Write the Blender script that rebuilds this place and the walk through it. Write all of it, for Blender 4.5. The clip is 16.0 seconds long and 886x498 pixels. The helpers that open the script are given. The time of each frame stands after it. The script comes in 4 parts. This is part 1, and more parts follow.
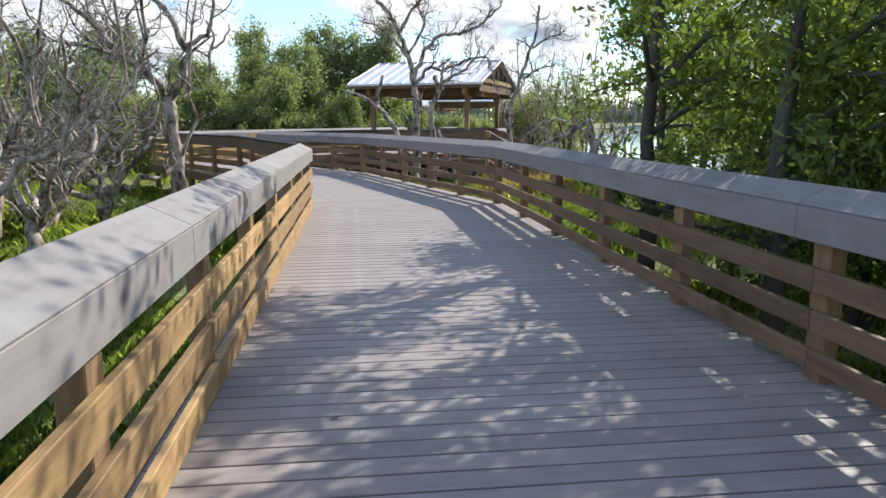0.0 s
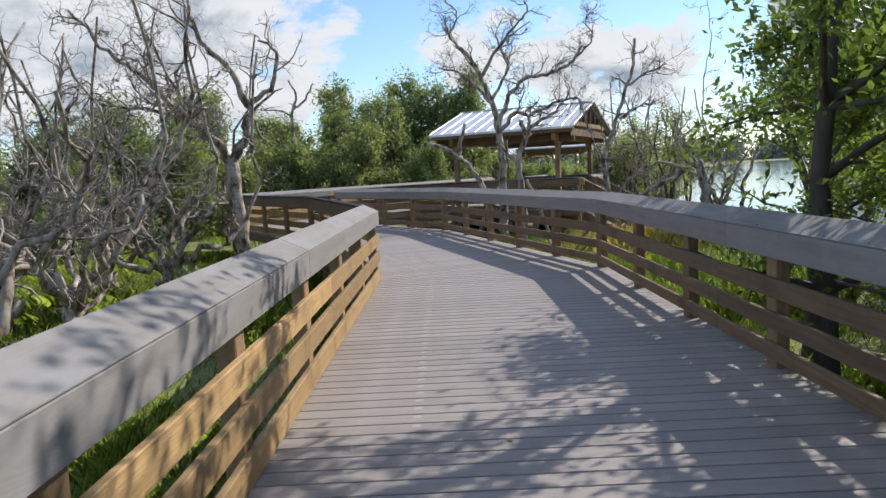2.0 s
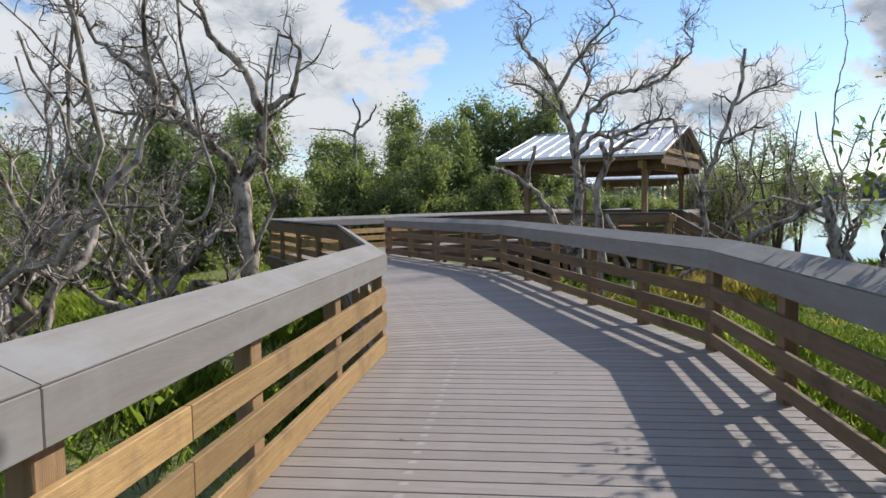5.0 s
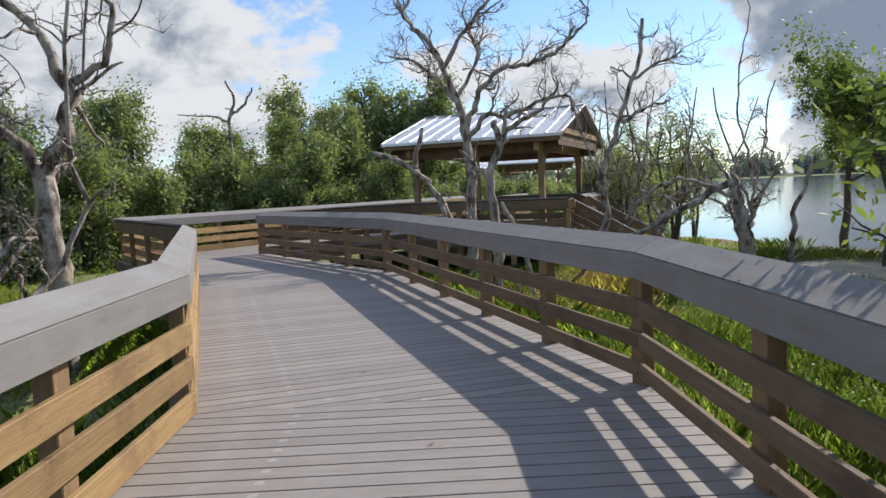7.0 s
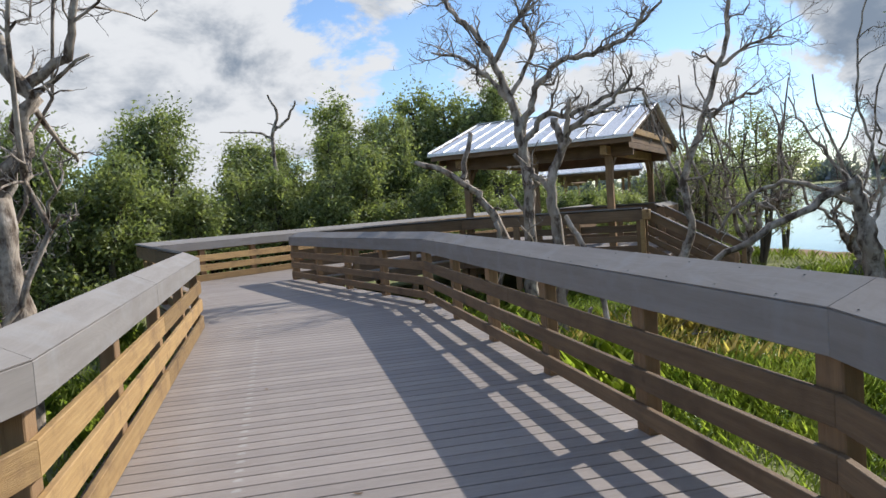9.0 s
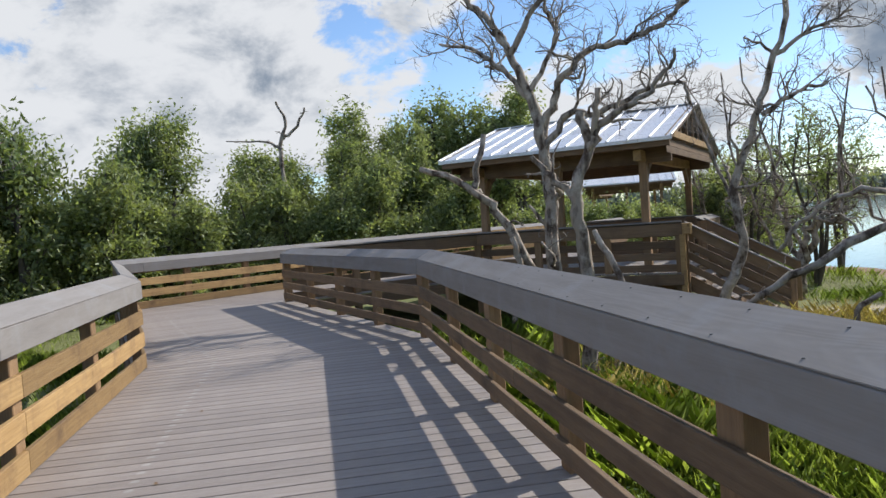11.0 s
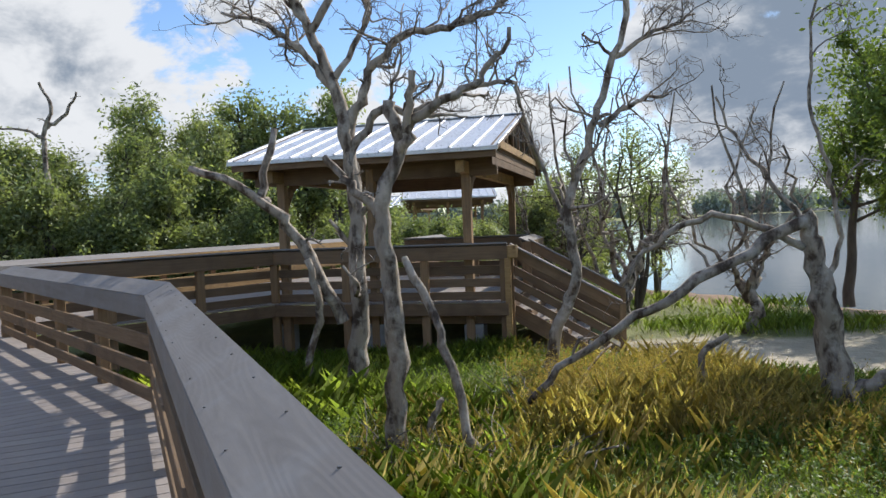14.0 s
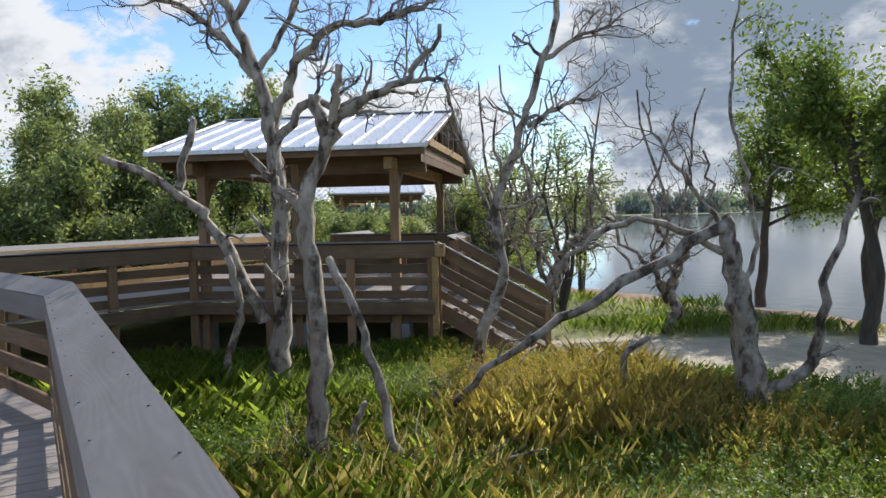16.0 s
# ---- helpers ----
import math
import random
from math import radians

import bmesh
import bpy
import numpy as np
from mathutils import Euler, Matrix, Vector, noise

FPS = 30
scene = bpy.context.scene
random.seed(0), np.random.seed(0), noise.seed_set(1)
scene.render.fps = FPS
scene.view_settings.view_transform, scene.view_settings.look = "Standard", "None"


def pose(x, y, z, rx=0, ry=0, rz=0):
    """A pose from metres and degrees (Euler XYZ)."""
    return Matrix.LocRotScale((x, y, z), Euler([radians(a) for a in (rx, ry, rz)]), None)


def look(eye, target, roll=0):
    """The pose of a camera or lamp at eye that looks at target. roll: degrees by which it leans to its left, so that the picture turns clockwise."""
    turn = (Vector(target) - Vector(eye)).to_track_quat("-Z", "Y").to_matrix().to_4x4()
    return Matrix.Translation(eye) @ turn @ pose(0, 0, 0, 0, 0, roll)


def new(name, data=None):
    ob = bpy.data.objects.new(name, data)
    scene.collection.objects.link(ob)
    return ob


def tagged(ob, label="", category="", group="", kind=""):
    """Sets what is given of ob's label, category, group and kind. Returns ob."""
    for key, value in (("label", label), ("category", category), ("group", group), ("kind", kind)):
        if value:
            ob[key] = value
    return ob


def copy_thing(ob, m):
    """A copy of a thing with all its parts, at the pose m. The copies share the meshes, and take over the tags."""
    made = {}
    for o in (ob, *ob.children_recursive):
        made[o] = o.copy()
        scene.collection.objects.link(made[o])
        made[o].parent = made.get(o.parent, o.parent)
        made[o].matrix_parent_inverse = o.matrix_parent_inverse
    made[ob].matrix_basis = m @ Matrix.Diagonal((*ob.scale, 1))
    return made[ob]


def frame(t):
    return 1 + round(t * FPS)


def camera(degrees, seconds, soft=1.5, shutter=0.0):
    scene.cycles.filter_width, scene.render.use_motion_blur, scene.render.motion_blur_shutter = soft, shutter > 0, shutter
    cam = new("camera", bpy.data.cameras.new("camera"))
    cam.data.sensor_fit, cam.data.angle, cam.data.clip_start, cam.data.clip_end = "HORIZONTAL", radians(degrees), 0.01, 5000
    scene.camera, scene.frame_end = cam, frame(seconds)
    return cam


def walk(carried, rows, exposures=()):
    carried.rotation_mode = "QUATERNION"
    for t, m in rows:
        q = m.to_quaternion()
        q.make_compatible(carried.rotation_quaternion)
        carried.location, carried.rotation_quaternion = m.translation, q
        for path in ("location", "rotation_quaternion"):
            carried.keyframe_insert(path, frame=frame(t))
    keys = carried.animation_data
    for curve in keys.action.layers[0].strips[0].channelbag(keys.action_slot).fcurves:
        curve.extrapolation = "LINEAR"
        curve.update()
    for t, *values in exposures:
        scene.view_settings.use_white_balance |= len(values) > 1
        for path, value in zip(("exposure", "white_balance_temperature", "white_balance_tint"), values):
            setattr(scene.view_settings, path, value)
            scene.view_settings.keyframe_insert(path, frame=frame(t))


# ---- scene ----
cam = camera(63.2, 16.0)
PATH = [
    (0, (0.929, 2.174, 1.333), (0.779, 4.137, 0.979), -0.2),
    (0.5, (0.913, 2.686, 1.32), (0.688, 4.64, 0.959), 1.4),
    (1, (0.893, 3.104, 1.355), (0.588, 5.068, 1.127), -1.0),
    (1.5, (0.908, 3.544, 1.372), (0.47, 5.485, 1.173), -1.3),
    (2, (0.771, 4.119, 1.362), (0.371, 6.067, 1.148), -2.9),
    (2.5, (0.743, 4.642, 1.37), (0.288, 6.581, 1.179), -1.7),
    (3, (0.659, 5.127, 1.374), (0.193, 7.055, 1.118), -1.9),
    (5.3, (0.539, 7.3, 1.359), (-0.082, 9.197, 1.236), -1.2),
    (5.5, (0.464, 7.485, 1.39), (-0.076, 9.405, 1.243), -4.0),
    (6, (0.458, 7.973, 1.411), (-0.055, 9.901, 1.266), -4.3),
    (6.5, (0.511, 8.507, 1.372), (0.104, 10.458, 1.208), -0.3),
    (7, (0.457, 8.921, 1.375), (0.114, 10.884, 1.203), -2.6),
    (7.5, (0.454, 9.414, 1.375), (0.118, 11.373, 1.155), -2.1),
    (8, (0.35, 9.856, 1.395), (-0.038, 11.812, 1.231), -2.8),
    (8.2, (0.334, 10.07, 1.37), (-0.105, 12.016, 1.228), -2.5),
    (10.3, (0.052, 12.148, 1.345), (-0.49, 14.07, 1.229), -4.9),
    (10.5, (0.078, 12.282, 1.357), (-0.465, 14.203, 1.238), -4.4),
    (11, (0.069, 12.8, 1.31), (-0.507, 14.714, 1.23), -4.1),
    (11.5, (-0.041, 13.222, 1.308), (-0.521, 15.163, 1.256), -3.8),
    (12, (-0.003, 13.636, 1.31), (-0.507, 15.57, 1.237), -4.1),
    (12.5, (-0.013, 14.021, 1.302), (-0.393, 15.98, 1.159), -2.7),
    (13, (-0.018, 14.379, 1.323), (-0.294, 16.356, 1.197), -4.1),
    (13.5, (0.07, 14.696, 1.35), (-0.25, 16.669, 1.276), -4.7),
    (14, (0.0, 15.065, 1.374), (-0.096, 17.061, 1.297), -2.3),
    (14.5, (0.017, 15.112, 1.423), (0.001, 17.111, 1.353), -2.0),
    (15, (0.046, 15.098, 1.451), (-0.008, 17.097, 1.394), -1.3),
    (15.5, (0.017, 15.205, 1.417), (0.021, 17.204, 1.343), -1.3),
    (16, (0.014, 15.21, 1.421), (0.117, 17.205, 1.324), -1.2),
]
walk(cam, [(t, look(eye, target, roll)) for t, eye, target, roll in PATH],
     exposures=((0, 0.80), (0.5, 0.74), (1.0, 0.60), (1.5, 0.48), (2.5, 0.37), (6, 0.29), (8, 0.35), (12, 0.31), (14, 0.40), (16, 0.48)))

# ---- light ----
SUN_TO = Vector((0.745, 0.865, 0.86)).normalized()
SUN_EL = math.asin(SUN_TO.z)
SUN_AZ = math.atan2(SUN_TO.x, SUN_TO.y)

sun = new("sun", bpy.data.lights.new("sun", "SUN"))
sun.data.energy, sun.data.angle, sun.data.color = 3.95, radians(0.55), (1.0, 0.947, 0.885)
sun.matrix_world = look((20, 20, 30), Vector((20, 20, 30)) - SUN_TO)


def build_world():
    w = bpy.data.worlds.new("world")
    scene.world = w
    w.use_nodes = True
    nt = w.node_tree
    N, K = nt.nodes, nt.links
    N.clear()
    out = N.new("ShaderNodeOutputWorld")
    bg = N.new("ShaderNodeBackground")
    sky = N.new("ShaderNodeTexSky")
    sky.sky_type, sky.sun_disc = "NISHITA", False
    sky.sun_elevation, sky.sun_rotation = SUN_EL, SUN_AZ
    sky.air_density, sky.dust_density, sky.ozone_density = 1.0, 0.15, 3.0
    tc = N.new("ShaderNodeTexCoord")
    sep = N.new("ShaderNodeSeparateXYZ")
    K.new(tc.outputs["Generated"], sep.inputs[0])

    def math_node(op, a, b=None, clamp=False):
        n = N.new("ShaderNodeMath")
        n.operation, n.use_clamp = op, clamp
        for i, v in enumerate((a, b)):
            if v is None:
                continue
            if isinstance(v, (int, float)):
                n.inputs[i].default_value = v
            else:
                K.new(v, n.inputs[i])
        return n.outputs[0]

    def fbm(scale, detail, rough, shift, distort=0.3):
        mp = N.new("ShaderNodeMapping")
        mp.inputs["Location"].default_value = shift
        mp.inputs["Scale"].default_value = (1, 1, 1.7)
        K.new(tc.outputs["Generated"], mp.inputs[0])
        n = N.new("ShaderNodeTexNoise")
        n.inputs["Scale"].default_value, n.inputs["Detail"].default_value = scale, detail
        n.inputs["Roughness"].default_value, n.inputs["Distortion"].default_value = rough, distort
        K.new(mp.outputs[0], n.inputs["Vector"])
        return n.outputs["Fac"]

    def blob(d, size, weight):
        dot = N.new("ShaderNodeVectorMath")
        dot.operation = "DISTANCE"
        dot.inputs[1].default_value = Vector(d).normalized()
        K.new(tc.outputs["Generated"], dot.inputs[0])
        m = N.new("ShaderNodeMapRange")
        m.interpolation_type = "SMOOTHSTEP"
        m.inputs["From Min"].default_value, m.inputs["From Max"].default_value = 0.0, size
        m.inputs["To Min"].default_value, m.inputs["To Max"].default_value = weight, 0.0
        K.new(dot.outputs["Value"], m.inputs["Value"])
        return m.outputs[0]

    step = SUN_TO * 0.055
    big, fine = fbm(3.4, 10, 0.60, (0.3, 0.7, 0.1)), fbm(8.0, 8, 0.62, (2.1, 0.2, 0.9))
    big2, fine2 = fbm(3.4, 7, 0.60, (0.3 + step.x, 0.7 + step.y, 0.1 + step.z)), fbm(8.0, 5, 0.62, (2.1 + step.x, 0.2 + step.y, 0.9 + step.z))
    dens = math_node("ADD", math_node("MULTIPLY", big, 0.64), math_node("MULTIPLY", fine, 0.50))
    ahead = math_node("ADD", math_node("MULTIPLY", big2, 0.64), math_node("MULTIPLY", fine2, 0.50))
    lit = math_node("SUBTRACT", dens, ahead)
    # cumulus banks and the blue gaps between them
    for d, size, weight in (((-0.585, 0.785, 0.20), 0.36, 0.14), ((-0.458, 0.871, 0.15), 0.24, 0.13), ((-0.330, 0.916, 0.25), 0.10, 0.12),
                            ((0.253, 0.949, 0.19), 0.11, 0.13), ((0.45, 0.870, 0.19), 0.36, 0.20), ((0.333, 0.936, 0.10), 0.14, 0.14),
                            ((-0.379, 0.889, 0.25), 0.10, -0.14), ((-0.063, 0.974, 0.26), 0.18, -0.09), ((0.133, 0.968, 0.224), 0.12, -0.13),
                            ((0.02, 0.99, 0.10), 0.18, 0.11), ((-0.16, 0.97, 0.15), 0.10, 0.12), ((0.12, 0.97, 0.13), 0.10, 0.11), ((0.62, 0.76, 0.22), 0.4, 0.12),
                            ((-0.75, 0.6, 0.3), 0.4, 0.10)):
        dens = math_node("ADD", dens, blob(d, size, weight))
    cover = N.new("ShaderNodeMapRange")
    cover.interpolation_type = "SMOOTHSTEP"
    cover.inputs["From Min"].default_value, cover.inputs["From Max"].default_value = 0.575, 0.65
    K.new(dens, cover.inputs["Value"])
    # thick clouds are grey, their sunward sides are bright
    thick = N.new("ShaderNodeMapRange")
    thick.interpolation_type = "SMOOTHSTEP"
    thick.inputs["From Min"].default_value, thick.inputs["From Max"].default_value = 0.60, 1.18
    heavy = math_node("ADD", dens, blob((0.40, 0.85, 0.33), 0.46, 0.42))
    K.new(math_node("SUBTRACT", heavy, math_node("MULTIPLY", lit, 2.4)), thick.inputs["Value"])
    cloud = N.new("ShaderNodeMixRGB")
    cloud.inputs[1].default_value, cloud.inputs[2].default_value = (0.50, 0.515, 0.54, 1), (0.15, 0.188, 0.245, 1)
    K.new(thick.outputs[0], cloud.inputs[0])
    dim = N.new("ShaderNodeMixRGB")
    dim.blend_type = "MULTIPLY"
    dim.inputs[0].default_value = 1
    dim.inputs[2].default_value = (0.094, 0.100, 0.110, 1)
    K.new(sky.outputs[0], dim.inputs[1])
    mix = N.new("ShaderNodeMixRGB")
    K.new(cover.outputs[0], mix.inputs[0])
    K.new(dim.outputs[0], mix.inputs[1])
    K.new(cloud.outputs[0], mix.inputs[2])
    K.new(mix.outputs[0], bg.inputs["Color"])
    bg.inputs["Strength"].default_value = 1.25
    K.new(bg.outputs[0], out.inputs[0])


build_world()


# ---- materials ----
def material(name, c1, c2, scale=6.0, stretch=(1, 1, 1), rough=0.6, bump=0.2, fine=60.0, metal=0.0, vary=0.25, stain=None, stain_scale=1.2,
             island=False, translucent=0.0, attr=None, spec=0.4, blend=(0.3, 0.7), rings=0.0, flecks=None, spots=(2.3, 0.03, 0.05)):
    """Two colours mixed by stretched noise, stains at a larger scale, random tint by piece, and a fine relief."""
    m = bpy.data.materials.new(name)
    m.use_nodes = True
    nt = m.node_tree
    N, K = nt.nodes, nt.links
    bsdf = N["Principled BSDF"]
    bsdf.inputs["Roughness"].default_value, bsdf.inputs["Metallic"].default_value = rough, metal
    bsdf.inputs["Specular IOR Level"].default_value = spec
    tc = N.new("ShaderNodeTexCoord")
    info = N.new("ShaderNodeObjectInfo")
    mp = N.new("ShaderNodeMapping")
    mp.inputs["Scale"].default_value = stretch
    add = N.new("ShaderNodeVectorMath")
    add.operation = "MULTIPLY_ADD"
    add.inputs[1].default_value = (1, 1, 1)
    comb = N.new("ShaderNodeCombineXYZ")
    mul = N.new("ShaderNodeMath")
    mul.operation = "MULTIPLY"
    mul.inputs[1].default_value = 37.0
    K.new(info.outputs["Random"], mul.inputs[0])
    K.new(mul.outputs[0], comb.inputs[0]), K.new(mul.outputs[0], comb.inputs[1])
    K.new(tc.outputs["Object"], add.inputs[0]), K.new(comb.outputs[0], add.inputs[2])
    K.new(add.outputs[0], mp.inputs[0])

    def noise_tex(s, detail, src, rough_=0.6):
        n = N.new("ShaderNodeTexNoise")
        n.inputs["Scale"].default_value, n.inputs["Detail"].default_value, n.inputs["Roughness"].default_value = s, detail, rough_
        K.new(src, n.inputs["Vector"])
        return n.outputs["Fac"]

    def mixed(fac, a, b, mode="MIX"):
        n = N.new("ShaderNodeMixRGB")
        n.blend_type = mode
        for i, v in enumerate((fac, a, b)):
            if isinstance(v, (int, float)):
                n.inputs[i].default_value = v
            elif isinstance(v, tuple):
                n.inputs[i].default_value = (*v, 1)
            else:
                K.new(v, n.inputs[i])
        return n.outputs[0]

    def ranged(v, lo, hi, a=0.0, b=1.0):
        n = N.new("ShaderNodeMapRange")
        for k, x in (("From Min", lo), ("From Max", hi), ("To Min", a), ("To Max", b)):
            n.inputs[k].default_value = x
        K.new(v, n.inputs["Value"])
        return n.outputs[0]

    grain = noise_tex(scale, 6, mp.outputs[0])
    col = mixed(ranged(grain, *blend), c1, c2)
    if rings:
        soft = noise_tex(rings, 1.5, mp.outputs[0], 0.45)
        ph = N.new("ShaderNodeMath")
        ph.operation = "MULTIPLY"
        ph.inputs[1].default_value = 260.0
        K.new(soft, ph.inputs[0])
        wv = N.new("ShaderNodeMath")
        wv.operation = "SINE"
        K.new(ph.outputs[0], wv.inputs[0])
        col = mixed(ranged(wv.outputs[0], 0.45, 1.0, 0.0, 0.07), col, tuple(0.6 * v for v in c1))
    if stain:
        blot = noise_tex(stain_scale, 5, tc.outputs["Object"], 0.65)
        col = mixed(ranged(blot, 0.5, 0.72), col, stain)
    if flecks:
        spot = N.new("ShaderNodeTexVoronoi")
        spot.inputs["Scale"].default_value = spots[0]
        K.new(tc.outputs["Object"], spot.inputs["Vector"])
        edge = noise_tex(30.0, 3, tc.outputs["Object"])
        sm = N.new("ShaderNodeMath")
        sm.operation = "MULTIPLY_ADD"
        sm.inputs[1].default_value, sm.inputs[2].default_value = 0.12, -0.04
        K.new(edge, sm.inputs[0])
        sub = N.new("ShaderNodeMath")
        sub.operation = "SUBTRACT"
        K.new(spot.outputs["Distance"], sub.inputs[0]), K.new(sm.outputs[0], sub.inputs[1])
        col = mixed(ranged(sub.outputs[0], spots[1], spots[2], 0.55, 0.0), col, flecks)
    if attr:
        at = N.new("ShaderNodeAttribute")
        at.attribute_name = attr
        col = mixed(0.85, col, at.outputs["Color"])
        col = mixed(1.0, col, mixed(ranged(grain, 0.25, 0.75), (0.7, 0.7, 0.7), (1.15, 1.15, 1.15)), "MULTIPLY")
    geo = N.new("ShaderNodeNewGeometry")
    rnd = geo.outputs["Random Per Island"] if island else info.outputs["Random"]
    col = mixed(1.0, col, mixed(rnd, (1 - vary,) * 3, (1 + vary * 0.6,) * 3), "MULTIPLY")
    K.new(col, bsdf.inputs["Base Color"])
    bp = N.new("ShaderNodeBump")
    bp.inputs["Strength"].default_value, bp.inputs["Distance"].default_value = bump, 0.01
    fine_n = noise_tex(fine, 3, mp.outputs[0])
    mixh = N.new("ShaderNodeMath")
    mixh.operation = "ADD"
    K.new(grain, mixh.inputs[0]), K.new(wv.outputs[0] if rings else fine_n, mixh.inputs[1])
    K.new(mixh.outputs[0], bp.inputs["Height"])
    K.new(bp.outputs[0], bsdf.inputs["Normal"])
    rr = ranged(fine_n, 0.3, 0.7, max(rough - 0.1, 0.02), min(rough + 0.12, 1))
    K.new(rr, bsdf.inputs["Roughness"])
    if translucent:
        tr = N.new("ShaderNodeBsdfTranslucent")
        K.new(mixed(1.0, col, (1.5, 1.6, 0.7), "MULTIPLY"), tr.inputs["Color"])
        ms = N.new("ShaderNodeMixShader")
        ms.inputs[0].default_value = translucent
        K.new(bsdf.outputs[0], ms.inputs[1]), K.new(tr.outputs[0], ms.inputs[2])
        K.new(ms.outputs[0], N["Material Output"].inputs["Surface"])
    return m


DECK = material("grey_composite_deck", (0.275, 0.238, 0.212), (0.338, 0.297, 0.268), 5, (0.5, 7, 7), 0.55, 0.25, 40, vary=0.12, stain=(0.375, 0.337, 0.305), stain_scale=1.1, flecks=(0.48, 0.47, 0.45))
CAP = material("grey_composite_cap", (0.236, 0.219, 0.203), (0.293, 0.275, 0.257), 3, (0.5, 5, 5), 0.78, 0.025, 50, vary=0.06, rings=0.9, spec=0.15, stain=(0.295, 0.29, 0.285), stain_scale=2.5)
# darker copy of the pine: the lagoon-side rail's shade is put into its colour
PINE_SHADE = material("treated_pine_shade_tone", (0.15, 0.096, 0.054), (0.24, 0.16, 0.088), 4, (0.5, 9, 9), 0.65, 0.35, 30, vary=0.25, stain=(0.11, 0.07, 0.04), stain_scale=2.0, flecks=(0.06, 0.035, 0.02), spots=(4.5, 0.05, 0.13))
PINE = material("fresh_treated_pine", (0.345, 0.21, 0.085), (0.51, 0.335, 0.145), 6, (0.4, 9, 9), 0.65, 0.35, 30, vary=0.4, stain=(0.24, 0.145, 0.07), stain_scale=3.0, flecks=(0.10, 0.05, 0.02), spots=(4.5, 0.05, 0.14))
# weathered brown, with the pavilion's shade worked into the tone as well
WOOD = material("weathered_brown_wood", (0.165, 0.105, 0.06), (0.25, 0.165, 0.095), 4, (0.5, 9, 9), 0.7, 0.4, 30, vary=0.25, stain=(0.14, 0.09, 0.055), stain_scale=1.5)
POST = material("brown_post_wood", (0.24, 0.15, 0.08), (0.36, 0.23, 0.12), 4, (9, 9, 0.5), 0.7, 0.4, 30, vary=0.2, stain=(0.15, 0.10, 0.06), stain_scale=1.5)
ROOF = material("ribbed_white_metal", (0.66, 0.67, 0.68), (0.74, 0.75, 0.76), 2, (1, 1, 1), 0.32, 0.03, 20, metal=0.35, vary=0.05, stain=(0.5, 0.49, 0.47), stain_scale=0.9)
CONCRETE = material("grey_concrete", (0.24, 0.24, 0.23), (0.34, 0.335, 0.32), 8, rough=0.85, bump=0.4)
BARK = material("pale_dead_bark", (0.085, 0.058, 0.040), (0.40, 0.335, 0.265), 8, (1, 1, 0.4), 0.85, 1.0, 45, vary=0.15, stain=(0.64, 0.57, 0.48), stain_scale=4.5, blend=(0.40, 0.56))
TWIG = material("grey_twigs", (0.17, 0.145, 0.125), (0.32, 0.285, 0.255), 8, rough=0.85, bump=0.2, island=True, vary=0.3)
DARKBARK = material("dark_bark", (0.07, 0.06, 0.05), (0.14, 0.12, 0.10), 10, (1, 1, 0.3), 0.9, 0.7, 40)
LEAF = material("mangrove_leaves", (0.11, 0.165, 0.05), (0.25, 0.31, 0.09), 0.7, rough=0.55, bump=0.0, island=True, vary=0.5, translucent=0.36, spec=0.25)
LEAF_FAR = material("tree_leaves", (0.18, 0.225, 0.11), (0.36, 0.385, 0.20), 0.5, rough=0.5, bump=0.0, island=True, vary=0.5, translucent=0.42, spec=0.3)
GRASS = material("grass_blades", (0.20, 0.29, 0.07), (0.40, 0.45, 0.14), 0.6, rough=0.6, bump=0.0, island=True, vary=0.45, translucent=0.5, spec=0.3)
DRY = material("dry_yellow_weeds", (0.52, 0.45, 0.22), (0.64, 0.52, 0.28), 1.0, rough=0.7, bump=0.0, island=True, vary=0.45, translucent=0.5, spec=0.3)
WEED = material("weed_leaves", (0.12, 0.20, 0.05), (0.26, 0.32, 0.09), 1.5, rough=0.5, bump=0.0, island=True, vary=0.5, translucent=0.4, spec=0.4)
SEED = material("rusty_seed_heads", (0.40, 0.27, 0.09), (0.55, 0.42, 0.17), 1.5, rough=0.7, bump=0.0, island=True, vary=0.45, translucent=0.4, spec=0.2)
SOIL = material("soil_and_sand", (0.16, 0.18, 0.06), (0.24, 0.24, 0.09), 1.6, rough=0.9, bump=1.0, fine=9, vary=0.0, attr="cover")
for node in SOIL.node_tree.nodes:
    if node.type == "BUMP":
        node.inputs["Distance"].default_value = 0.07      # footprints and tussocks
STEEL = material("dull_screw_steel", (0.12, 0.115, 0.11), (0.18, 0.175, 0.17), 20, rough=0.5, bump=0.0, metal=0.6)
# distance haze is mixed into the base colour of the far woods and bank
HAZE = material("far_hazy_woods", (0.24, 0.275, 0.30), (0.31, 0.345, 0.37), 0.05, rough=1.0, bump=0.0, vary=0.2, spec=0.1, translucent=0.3)


